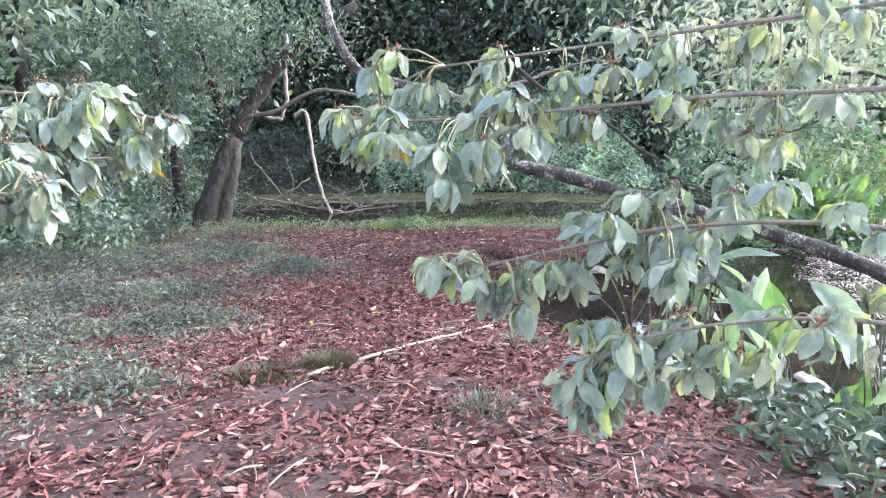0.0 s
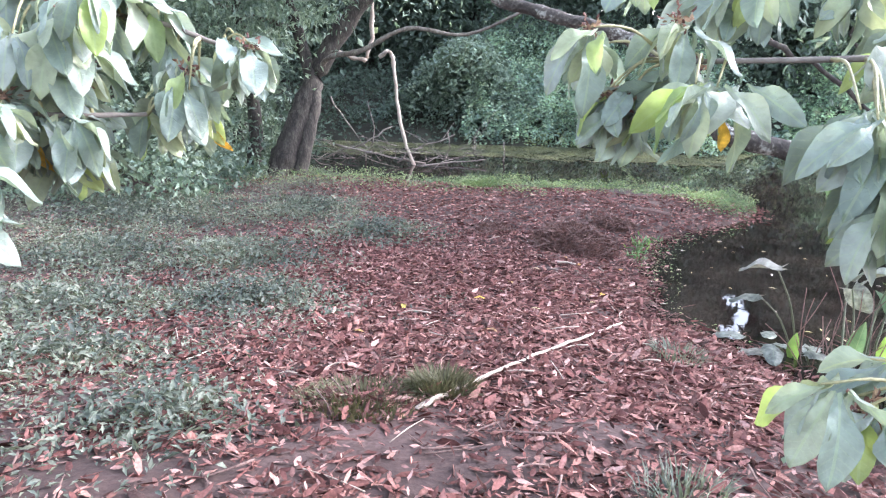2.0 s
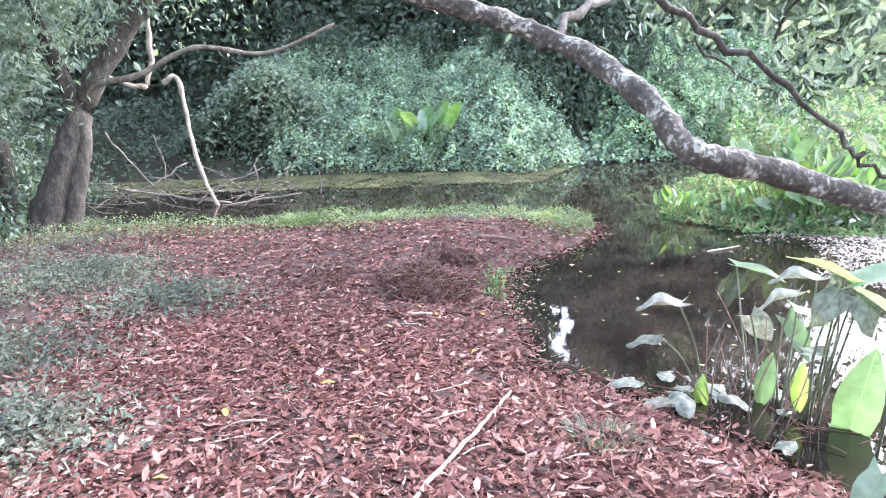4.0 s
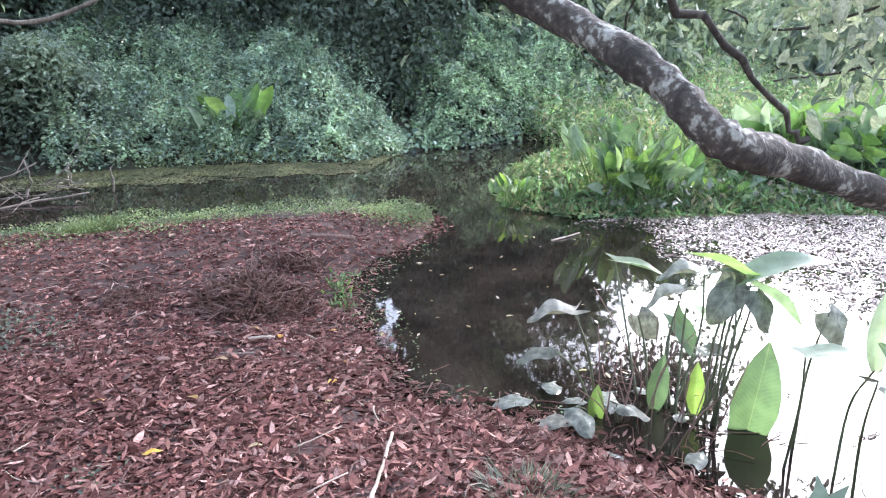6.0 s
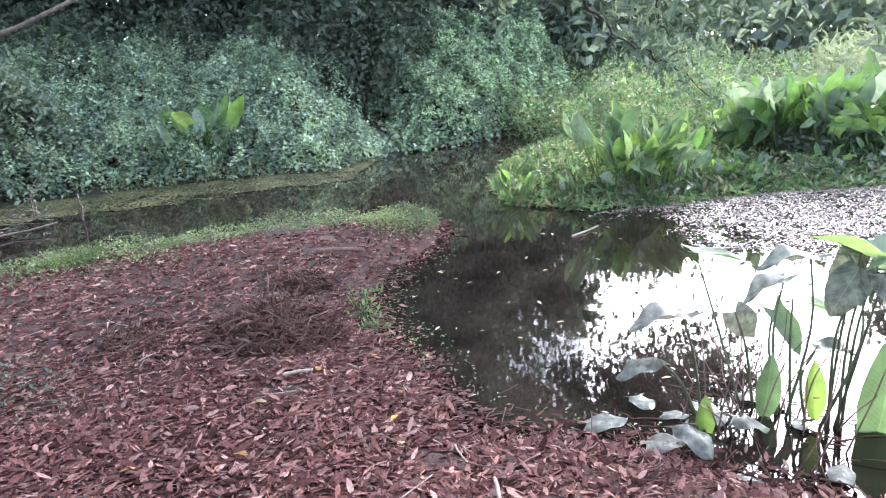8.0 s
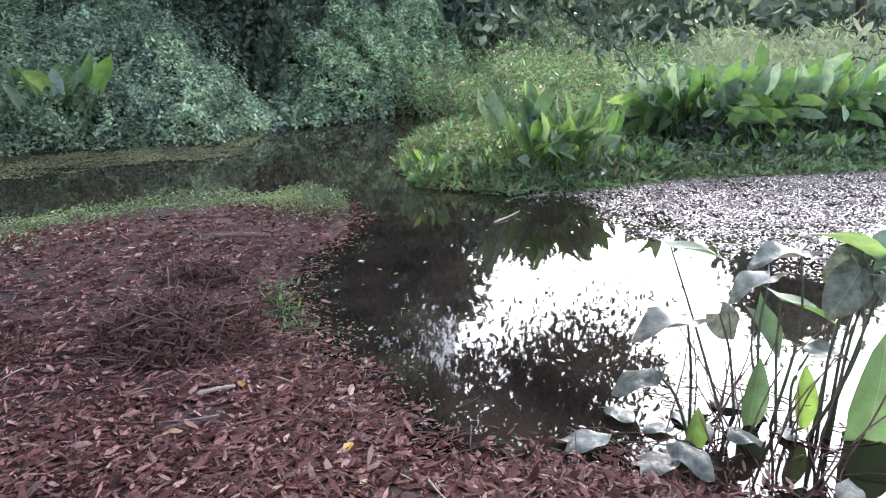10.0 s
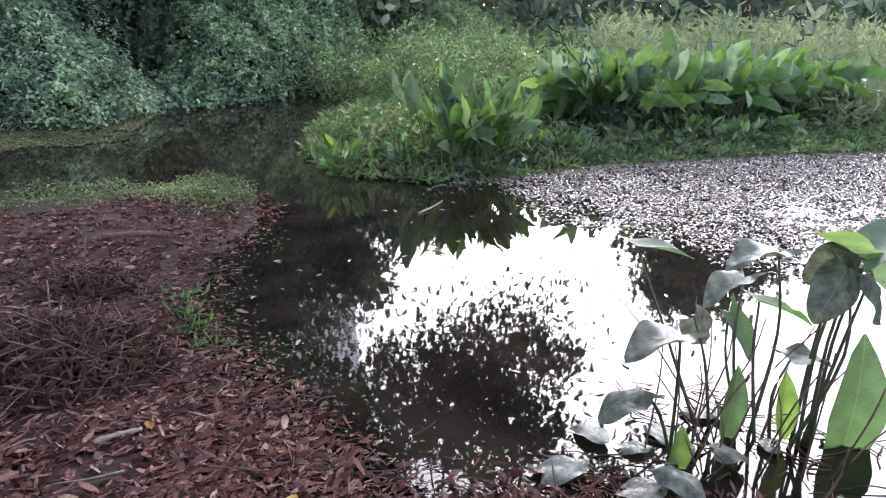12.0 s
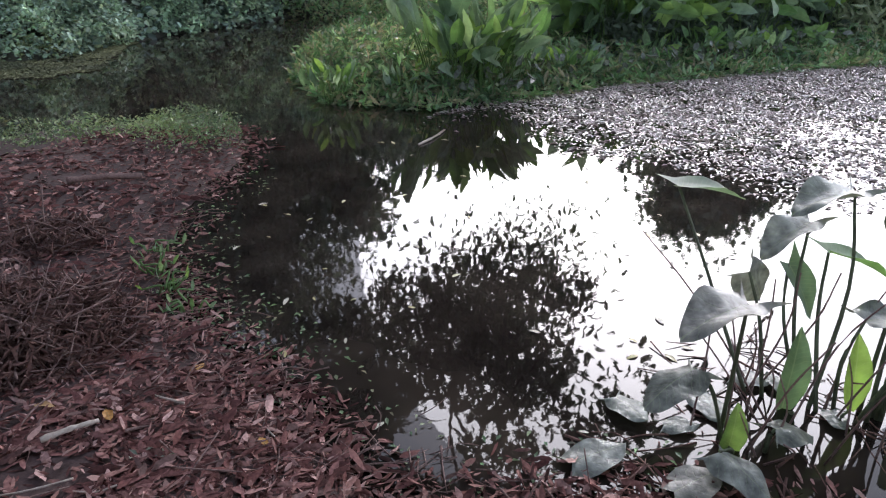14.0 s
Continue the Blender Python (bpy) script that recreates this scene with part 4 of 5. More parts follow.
for pts, r in (([(0.3, 6.42, 2.93), (0.7, 6.9, 3.15), (1.2, 7.6, 3.3), (1.9, 8.4, 3.5)], 0.03), ([(0.61, 6.55, 3.37), (1.11, 6.60, 3.07), (1.60, 6.60, 2.77), (2.10, 6.60, 2.42), (2.26, 6.60, 2.28), (2.86, 6.40, 1.98)], 0.022), ([(4.3, 5.4, 4.0), (4.3, 8, 4.7), (4.6, 11, 4.9), (5.6, 12.8, 4.8), (7.6, 14.2, 4.5), (9.6, 15.2, 4.0)], 0.07)):
    part("limb", mesh_of("limb", *tube(pts, r, 0.01, 7, 6, wander=0.015), DARK_BARK), limb_tree)


CANOPY = [(5.6, 15.6, 6.2), (6.4, 16.0, 6.6), (5.0, 14.8, 6.4), (6.8, 17.2, 6.8), (4.4, 15.2, 6.2), (7.4, 18.2, 6.2), (7.5, 16.7, 6.1), (9.4, 16.0, 5.2), (8.6, 14.8, 4.8), (7.6, 13.6, 4.8)]


def spray(parent, centres, count, spread, lo, hi, mat):
    centres = np.array(centres, float)
    c = centres[rng.integers(len(centres), size=count)]
    p = c + rng.normal(size=(count, 3)) * spread
    # the sky shows through one opening above the near shore
    az, el = np.degrees(np.arctan2(p[:, 0] - 1.5, p[:, 1] - 9.2)), np.degrees(np.arctan2(p[:, 2], np.hypot(p[:, 0] - 1.5, p[:, 1] - 9.2)))
    p = p[np.hypot((az - 45 - 2 * np.sin(el)) / 6.5, (el - 42) / 4.5) > 1]
    count = len(p)
    v, f = scattered(OVAL, p, any_way(count) + [0, 0, -0.5], any_way(count) + [0, 0, 0.9], rng.uniform(lo, hi, count), rng.uniform(lo, hi, count) * 0.4)
    return part("leaves", mesh_of("leaves", v, f, mat), parent)


spray(limb_tree, [(1.9, 8.4, 3.4), (1.3, 7.7, 3.25), (2.6, 8.3, 2.75), (3.4, 9.2, 2.5), (3.8, 8.2, 3.2), (3.0, 7.2, 3.1), (2.2, 7.2, 3.2), (3.0, 8.8, 2.9)], 460, (0.32, 0.32, 0.22), 0.07, 0.12, CROWN)
line = smooth_line([(4.6, 11, 4.9), (5.6, 12.8, 4.8), (7.6, 14.2, 4.5), (9.6, 15.2, 4.0)], 6)
spray(limb_tree, line + rng.normal(size=line.shape) * [0.6, 0.6, 0.35], 3800, (0.6, 0.6, 0.35), 0.13, 0.24, CROWN)
spray(limb_tree, [(3.5, 11.5, 4.8), (4.5, 12.4, 5.2), (2.5, 10.8, 4.9), (1.8, 11.6, 5.0), (3.0, 12.6, 5.4)], 1500, (0.6, 0.6, 0.35), 0.12, 0.22, CROWN)
spray(limb_tree, CANOPY, 7500, (0.75, 0.75, 0.5), 0.16, 0.30, CROWN)
# right side of the crown, paled by colour to look hazy against the sky
spray(limb_tree, [(3.4, 7.0, 3.1), (4.2, 7.2, 3.3), (3.2, 6.5, 3.6), (2.8, 7.6, 3.7), (4.5, 8.0, 3.3), (4.9, 7.0, 3.8), (5.2, 8.4, 3.6)], 1500, (0.45, 0.4, 0.35), 0.09, 0.17, PALE_CROWN)

OVERHANG = [(8.1, 12.5, 3.2), (6.6, 12.7, 3.7), (6.7, 11.7, 3.9), (7.3, 11.2, 3.8), (5.9, 11.7, 4.2), (7.1, 10.7, 4.0), (6.4, 10.8, 4.25), (7.4, 12.9, 3.4), (7.4, 13.9, 4.2), (8.85, 14.1, 4.2), (8.2, 13.0, 4.2), (9.9, 13.5, 4.2), (7.7, 10.9, 4.2)]
part("limb", mesh_of("limb", *tube([(4.3, 8, 4.7), (5.4, 9.8, 4.9), (6.4, 11.2, 4.5), (7.4, 12.4, 3.9)], 0.05, 0.015, 7, 6, wander=0.02), DARK_BARK), limb_tree)
spray(limb_tree, np.repeat(OVERHANG, 6, 0) + rng.normal(size=(78, 3)) * [0.42, 0.42, 0.25], 1250, (0.10, 0.10, 0.08), 0.14, 0.26, CROWN)
BOUGH = [(7.3, 16.6, 4.3), (6.5, 15.2, 4.3), (5.8, 15.7, 4.3), (5.4, 14.3, 4.3), (6.4, 14.2, 4.3), (7.7, 15.5, 4.3), (5.9, 13.1, 4.3), (6.5, 12.5, 4.3), (7.2, 17.4, 4.3)]
part("limb", mesh_of("limb", *tube([(4.3, 8, 4.7), (5.0, 10.5, 5.2), (6.0, 13.0, 4.8), (7.2, 15.0, 4.4)], 0.05, 0.012, 7, 6, wander=0.02), DARK_BARK), limb_tree)
spray(limb_tree, np.repeat(BOUGH, 5, 0) + rng.normal(size=(45, 3)) * [0.4, 0.4, 0.25], 1300, (0.13, 0.13, 0.1), 0.13, 0.24, CROWN)
# drooping leafy twigs above the pond
for pts, n, spread in (([(4.3, 8.0, 4.6), (3.2, 10.2, 3.3), (3.94, 10.95, 2.8), (4.46, 11.0, 2.55), (5.0, 11.0, 2.33), (5.6, 11.0, 1.95)], 120, 0.13), ([(4.3, 8.0, 4.6), (4.0, 10.0, 3.4), (4.65, 10.95, 2.86), (5.15, 11.0, 2.6)], 130, 0.17),
                       ([(4.2, 4.8, 2.5), (3.8, 6.4, 3.2), (3.2, 7.5, 2.9), (2.5, 7.5, 3.0)], 120, 0.2), ([(4.2, 4.8, 2.5), (4.2, 6.6, 2.9), (3.65, 7.5, 2.65), (3.05, 7.55, 2.58)], 120, 0.18)):
    part("limb", mesh_of("limb", *tube(pts, 0.02, 0.005, 6, 6, wander=0.015), DARK_BARK), limb_tree)
    line = smooth_line(pts[-3:], 8)
    spray(limb_tree, line, n, (spread, spread, spread * 0.8), 0.07, 0.15, CROWN)
for pts in ([(4.3, 5.4, 4.0), (7.0, 8.0, 3.9), (8.0, 9.5, 3.05), (7.8, 9.5, 2.6), (8.2, 9.6, 2.3)], [(8.3, 9.5, 2.45), (7.4, 9.5, 2.52), (6.45, 9.5, 2.52)], [(8.0, 9.5, 3.0), (7.1, 9.5, 2.95), (6.25, 9.5, 2.8)], [(7.1, 9.5, 2.95), (6.7, 9.45, 2.7), (6.6, 9.4, 2.55)],
            [(8.2, 9.5, 2.4), (7.5, 9.4, 2.25), (6.9, 9.4, 2.2)]):
    part("twig", mesh_of("twig", *tube(pts, 0.014, 0.004, 6, 6, wander=0.02), DARK_BARK), limb_tree)
limb_tree.location = (-0.01, 0.05, -0.08)

# ---- things on the bank ----
stick = tagged(new("stick", mesh_of("stick", *tube([(0.597, 8.151, 0.265), (0.3, 7.55, 0.40), (-0.05, 6.9, 0.54), (-0.4, 6.25, 0.67), (-0.64, 5.74, 0.77), (-0.8, 5.4, 0.84), (-0.95, 5.05, 0.91)], 0.010, 0.015, 8, wander=0.003), PALE_WOOD)), "long pale barkless stick lying on the leaf litter", "stick")
log = tagged(new("log", mesh_of("log", *tube([(1.52, 13.9, 0.15), (1.8, 13.76, 0.15), (2.06, 13.58, 0.135)], 0.032, 0.026, 8), TWIG)), "short brown log lying on the spit", "log")
white = tagged(new("stick", mesh_of("stick", *tube([(0.03, 10.32, 0.19), (0.15, 10.29, 0.2), (0.26, 10.27, 0.19)], 0.014, 0.011, 8), PALE_WOOD)), "short pale stick on the leaf litter", "stick")
tagged(new("stone", mesh_of("stone", *tube([(2.3, 16.02, 0.12), (2.38, 16.0, 0.15), (2.48, 15.97, 0.11)], 0.04, 0.03, 8, 3), GREY_WOOD)), "small grey stone among the shore herbs", "stone")


def twig_heap(label, x, y, radius, tall, count):
    base = tagged(new("twig_heap"), label, "twig heap")
    for k in range(count):
        r, a = radius * math.sqrt(rng.random()), rng.uniform(0, 6.28)
        c = np.array([x + r * math.cos(a), y + r * math.sin(a), 0])
        c[2] = float(land(c[0], c[1])) + tall * (1 - (r / radius) ** 2) * rng.random() + 0.01
        d = any_way(1, 0.45)[0] * rng.uniform(0.1, 0.34)
        part("twig", mesh_of("twig", *tube([c - d, c + rng.normal(size=3) * 0.03, c + d], 0.006, 0.003, 4, 3), TWIG), base)
    n = count * 12
    r, a = radius * 1.05 * np.sqrt(rng.random(n)), rng.uniform(0, 6.28, n)
    px, py = x + r * np.cos(a), y + r * np.sin(a)
    pos = on_land(px, py, 0.01 + tall * (1 - (r / radius / 1.05) ** 2) * rng.random(n))
    v, f = scattered(DIAMOND, pos, any_way(n, 0.3), any_way(n) + [0, 0, 0.5], rng.uniform(0.05, 0.16, n), rng.uniform(0.008, 0.02, n))
    part("brush", mesh_of("brush", v, f, BRUSH), base)["kind"] = "stuff"
    return base


twig_heap("reddish brown heap of dead twigs and roots", 0.28, 11.4, 0.58, 0.34, 260)
twig_heap("low dark tuft of dead twigs on the bank", 0.97, 12.75, 0.35, 0.16, 60)
twig_heap("low mound of matted dead stems", -0.9, 12.0, 0.3, 0.08, 24)

# ---- water plants ----
PLANT_LEAVES = {"spear": broad_leaf("leaf", WATER_LEAF, 0.30, 0.14, 0.38, 0.4, 0.15, 0.02, 0.8), "broad": broad_leaf("leaf", WATER_LEAF, 0.40, 0.20, 0.38, 0.35, 0.2, 0.02, 0.8),
                "narrow": broad_leaf("leaf", WATER_LEAF, 0.30, 0.10, 0.45, 0.5, 0.08, 0.008, 0.1), "grey": broad_leaf("leaf", GREY_LEAF, 0.23, 0.17, 0.38, -0.3, 0.3, 0.07, 0.9, 0.7, 12),
                "flat": broad_leaf("leaf", GREY_LEAF, 0.23, 0.17, 0.4, -0.15, 0.04, 0.05, 0.9, 0.7, 12),
                "limp": broad_leaf("leaf", GREY_LEAF, 0.22, 0.16, 0.38, 0.4, 0.25, 0.075, 0.9, 0.7, 12)}


def stalk(parent, base, top, r=0.009, mat=STEM):
    b, t = np.array(base, float), np.array(top, float)
    mid = b * 0.45 + t * 0.55 + np.append(rng.normal(size=2) * 0.04, 0.05)
    part("stalk", mesh_of("stalk", *tube([b, mid, t], r, r * 0.6, 6, 4, knots=0.03), mat), parent)


def blade(parent, kind, top, ahead, up=(0, 0, 1), size=1.0):
    part("leaf", PLANT_LEAVES[kind], parent, "", facing(top, ahead, up, size))


near_plant = tagged(new("water_plant"), "tall arrow-leaved water plant with green and withered grey leaves", "water plant")
for base, top, kind, ahead, up, size in (
        ((2.85, 8.25, -0.1), (3.03, 8.88, 0.92), "spear", (0.8, -0.55, -0.1), (0, 0, 1), 1.45), ((3.10, 7.72, -0.1), (3.22, 7.68, 1.11), "broad", (0.85, -0.45, 0.40), (-0.3, 0, 1), 1.5),
        ((3.05, 7.75, -0.1), (3.22, 7.70, 1.12), "broad", (-0.75, 0.40, 0.50), (0.3, 0.2, 1), 1.2), ((3.10, 7.70, -0.1), (3.24, 7.66, 1.06), "broad", (0.75, -0.45, -0.45), (0.4, 0.2, 1), 1.15),
        ((3.00, 7.80, -0.1), (3.16, 7.72, 1.05), "grey", (-0.6, 0.1, -0.7), (-0.6, -0.4, 0.6), 1.45), ((3.10, 7.75, -0.1), (3.26, 7.62, 1.02), "grey", (0.25, -0.5, -0.8), (0, -0.8, 0.4), 1.35),
        ((3.10, 7.80, -0.1), (3.20, 7.74, 1.14), "grey", (0.2, 0.3, -0.4), (0, -0.6, 0.8), 1.3), ((2.95, 8.00, -0.1), (3.25, 8.10, 1.02), "limp", (-0.85, 0.5, 0.05), (0, 0, 1), 1.6),
        ((2.95, 8.05, -0.1), (3.20, 8.25, 0.84), "limp", (-0.75, 0.4, -0.25), (0, 0, 1), 1.4), ((3.20, 7.60, -0.1), (3.28, 7.56, -0.05), "broad", (0.12, -0.05, 1.0), (-0.75, -0.65, 0), 1.65),
        ((2.85, 8.10, -0.1), (2.87, 8.10, -0.08), "narrow", (0.10, -0.02, 1.0), (-0.7, -0.7, 0), 1.6), ((2.40, 8.20, -0.1), (2.00, 8.27, 0.56), "grey", (-0.85, 0.3, -0.10), (0, 0, 1), 1.15),
        ((2.45, 8.25, -0.1), (2.10, 8.15, 0.86), "limp", (-0.9, 0.35, 0.05), (0, 0, 1), 1.5), ((2.90, 8.20, -0.1), (2.90, 8.40, 0.62), "grey", (0.55, -0.35, -0.75), (-0.6, -0.6, 0.4), 1.3),
        ((2.95, 7.95, -0.1), (3.12, 8.12, 0.74), "spear", (0.70, -0.5, -0.25), (0, 0, 1), 1.45), ((3.00, 8.05, -0.1), (3.18, 8.30, 0.60), "spear", (0.2, -0.3, -0.5), (-0.3, -0.6, 0.6), 1.3),
        ((3.05, 7.90, -0.1), (3.05, 7.88, 0.48), "limp", (0.75, -0.5, 0.0), (0, 0, 1), 1.35), ((3.30, 7.20, -0.1), (3.34, 7.12, 1.02), "grey", (0.5, -0.3, -0.75), (-0.3, -0.8, 0.5), 1.35),
        ((3.10, 7.10, -0.1), (2.98, 6.98, 0.84), "spear", (0.85, -0.45, 0.10), (0, 0, 1), 1.4), ((3.25, 6.85, -0.1), (3.30, 6.75, 0.78), "narrow", (0.03, 0.02, 1.0), (-0.7, -0.7, 0), 1.6),
        ((3.15, 6.65, -0.1), (3.02, 6.55, 0.86), "grey", (0.85, -0.35, -0.2), (0, 0, 1), 1.2), ((2.40, 8.15, -0.1), (2.38, 8.18, -0.05), "spear", (-0.10, -0.1, 0.9), (-0.6, -0.6, 0.1), 0.9),
        ((2.50, 8.05, -0.1), (2.45, 8.02, 0.12), "grey", (0.7, -0.4, -0.1), (0, 0, 1), 1.1), ((2.25, 8.15, -0.1), (2.15, 8.15, 0.10), "grey", (-0.1, -0.7, -0.05), (0, 0, 1), 1.2),
        ((2.95, 7.85, -0.1), (3.02, 7.83, 0.00), "narrow", (0.05, 0.1, 1.0), (-0.7, -0.6, 0), 1.35), ((2.70, 6.25, -0.1), (2.66, 6.20, 0.25), "spear", (0.5, -0.4, 0.5), (-0.3, -0.3, 0.8), 1.1),
        ((2.25, 6.45, -0.1), (2.14, 6.38, 0.20), "spear", (-0.3, -0.4, 0.5), (-0.2, -0.3, 0.8), 1.1), ((2.60, 6.40, -0.1), (2.45, 6.35, 0.42), "spear", (-0.6, -0.3, -0.3), (0, 0, 1), 1.2)):
    stalk(near_plant, base, top, 0.012)
    blade(near_plant, kind, top, ahead, up, size)
for k in range(26):
    b = (rng.uniform(2.3, 3.1), rng.uniform(7.5, 8.4), -0.1)
    stalk(near_plant, b, (b[0] + rng.normal() * 0.25, b[1] + rng.normal() * 0.25, rng.uniform(0.15, 0.8)), 0.006, TWIG)
near_plant.location = (-0.13, -0.03, 0.05)


def water_plant(label, x, y, count, tall, spread, size, kinds, group="", stem=GREEN_STEM, z=-0.08, rise=(0.3, 2.2), name="water_plant"):
    base = tagged(new(name), label, "water plant", group)
    base.location = (x, y, z)
    for k in range(count):
        a = rng.uniform(0, 6.28)
        r = spread * math.sqrt(rng.random())
        b = (0.35 * r * math.cos(a), 0.35 * r * math.sin(a), 0)
        h = tall * rng.uniform(0.55, 1.05)
        t = (r * math.cos(a), r * math.sin(a), h)
        stalk(base, b, t, 0.009, stem)
        kind = kinds[int(rng.integers(len(kinds)))]
        b = rng.uniform(0, 6.28)
        blade(base, kind, t, (0.6 * math.cos(a), 0.6 * math.sin(a), rng.uniform(*rise)), (math.cos(b), math.sin(b), 0.4), size * rng.uniform(0.75, 1.15))
    return base


kinds = ["spear", "broad", "spear", "broad"]
row_kinds = ["broad", "broad", "spear"]
protos = [water_plant("upright spear-leaved water plant, bright green", 7.45, 13.95, 15, 1.15, 0.65, 1.35, kinds, "spear-leaved plants of the marsh", rise=(0.0, 2.0)) for k in range(3)]
protos += [water_plant("broad-leaved marsh plant with large upright leaves", 11.2, 14.15, 14, 1.3, 0.8, 1.5, row_kinds, "broad-leaved plants of the marsh", rise=(-0.5, 1.2)) for k in range(3)]
spots = [(7.1, 14.35), (7.9, 13.75), (7.7, 14.35), (8.3, 13.95), (6.9, 13.95)]
for k in range(46):
    s = rng.random()
    spots.append((10.9 + 6.0 * s + rng.normal() * 0.3, 14.2 - 2.9 * s + rng.uniform(-0.6, 1.6)))
for k, (px, py) in enumerate(spots):
    copy_thing(protos[k % 3 + (3 if k > 4 else 0)], pose(px, py, -0.06 + (0.12 if k > 4 else 0), 0, 0, rng.uniform(0, 360)) @ Matrix.Scale(rng.uniform(0.8, 1.15), 4))
for px, py, c, h in ((2.9, 5.3, 8, 0.8), (3.5, 5.5, 8, 1.0), (3.3, 6.1, 6, 0.9), (4.2, 6.1, 7, 1.1)):
    water_plant("arrow-leaved water plant at the muddy edge", px, py, c, h, 0.5, 1.25, ["spear", "broad", "spear", "grey"], "arrow-leaved plants by the path", STEM)
water_plant("large-leaved green plant at the foot of the bank", 1.75, 22.6, 16, 1.15, 1.0, 2.1, ["spear", "broad"], z=0.3)
water_plant("small green seedling at the water's edge", 1.28, 11.85, 8, 0.12, 0.2, 0.3, ["narrow"], z=0.0)

for k in range(16):
    s = rng.random()
    copy_thing(protos[k % 3], pose(5.8 + 3.8 * s + rng.normal() * 0.2, 15.1 - 1.9 * s + rng.uniform(-0.2, 0.5), -0.04, 0, 0, rng.uniform(0, 360)) @ Matrix.Scale(rng.uniform(0.3, 0.5), 4))
for k in range(12):
    s = rng.random()
    copy_thing(protos[3 + k % 3], pose(10.4 + 5.0 * s, 13.0 - 2.2 * s + rng.uniform(-0.2, 0.4), -0.04, 0, 0, rng.uniform(0, 360)) @ Matrix.Scale(rng.uniform(0.3, 0.5), 4))

# marsh
n = 110000
mx, my = rng.uniform(5.3, 18, n), rng.uniform(7.5, 22.5, n)
mi = inland(MARSH_EDGE, mx, my)
keep = mi > -0.15
mx, my, mi = mx[keep], my[keep], mi[keep]
n = len(mx)
hp = on_land(mx, my)
hp[:, 2] = hp[:, 2].clip(0) + rng.random(n) ** 1.3 * (0.10 + np.where(mx > 9.2, 0.28, 0.42) * np.clip(mi / 1.2, 0, 1) * (0.8 + 0.55 * wobble(mx, my, 1.7, 50) + 0.4 * wobble(mx, my, 5.5, 51)))
cover("marsh_plants", "tangled low marsh plants, green and brown", "marsh plants", DIAMOND, MARSH, hp, any_way(n, 0.2) + [0, 0, 0.15], any_way(n) + [0, 0, 0.7], rng.uniform(0.06, 0.24, n), rng.uniform(0.02, 0.08, n))
n = 110000
mx, my = 15.5 + 40 * rng.random(n) ** 1.5, rng.uniform(2, 40, n)
keep = (my > 9 - 0.5 * (mx - 15)) & (inland(MARSH_EDGE, mx, my) > 1) & (mx + 1.3 > 1.56 * (my - 5.8) + 0.8 * rng.normal(size=n))
mx, my = mx[keep], my[keep]
n = len(mx)
tuft = on_land(mx, my)
tuft[:, 2] += rng.random(n) ** 0.8 * (1.3 + 0.9 * np.clip((mx - 17) / 6, 0, 1)) * (0.8 + 0.45 * wobble(mx, my, 0.9, 80))
cover("marsh_grass", "tall pale green grass of the open marsh", "grass", DIAMOND, FIELD, tuft, any_way(n, 0.3) * 0.8 + [0, 0, 0.6], any_way(n) + [-0.5, -0.5, 0.4], rng.uniform(0.18, 0.5, n), rng.uniform(0.04, 0.10, n))

# leaves coloured dark as shade, and dead leaves, under the broad-leaved row
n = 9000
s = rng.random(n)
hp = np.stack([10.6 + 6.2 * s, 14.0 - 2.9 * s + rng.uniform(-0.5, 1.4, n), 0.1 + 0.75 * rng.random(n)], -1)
cover("marsh_understorey", "leaves coloured dark as the shade under the marsh plants", "marsh plants", DIAMOND, DARK_CROWN, hp, any_way(n), any_way(n) + [0, 0, 0.4], rng.uniform(0.12, 0.26, n), rng.uniform(0.05, 0.11, n))
n = 260
s = rng.random(n)
hp = np.stack([6.4 + 10.0 * s, 14.15 - 3.4 * s + rng.uniform(-0.5, 0.3, n), 0.12 + 0.42 * rng.random(n)], -1)
hp = hp[inland(MARSH_EDGE, hp[:, 0], hp[:, 1]) > 0.0]
n = len(hp)
cover("dead_marsh_leaves", "pale withered leaves hanging among the marsh plants", "dead leaves", OVAL, GREY_LEAF, hp, any_way(n, 0.3) + [0, -0.2, -0.6], any_way(n) + [-0.6, -0.6, 0.4], rng.uniform(0.10, 0.22, n), rng.uniform(0.06, 0.12, n))

# floating leaves, scum and algae
n = 150000
mx, my = rng.uniform(4.8, 16, n), rng.uniform(6.5, 13.6, n)
mi = -inland(MARSH_EDGE, mx, my)
edge = 5.9 + 0.35 * wobble(mx, my, 1.5, 60) + 0.9 * np.clip((my - 11.8) / 1.2, 0, 1)
keep = (mi > -0.1) & (rng.random(n) < np.clip((mx - edge) / 1.1, 0, 1) ** 0.7 * (0.62 + 0.35 * wobble(mx, my, 2.2, 62) + 0.35 * wobble(mx, my, 6.5, 63)) + 0.5 * np.exp(-mi / 0.25))
mx, my = mx[keep], my[keep]
n = len(mx)
flat = np.stack([mx, my, rng.uniform(0.003, 0.012, n)], -1)
cover("floating_scum", "brown and pinkish bits of dead leaf floating near the marsh", "floating debris", DIAMOND, SCUM, flat, any_way(n, 1.0), np.tile([0, 0, 1.0], (n, 1)) + 0.008 * rng.normal(size=(n, 3)), 0.018 + 0.11 * rng.random(n) ** 2.4, rng.uniform(0.008, 0.04, n))
n = 50000
mx = rng.uniform(-7, 6.2, n)
edge = np.interp(mx, FAR_X, FAR_Y)
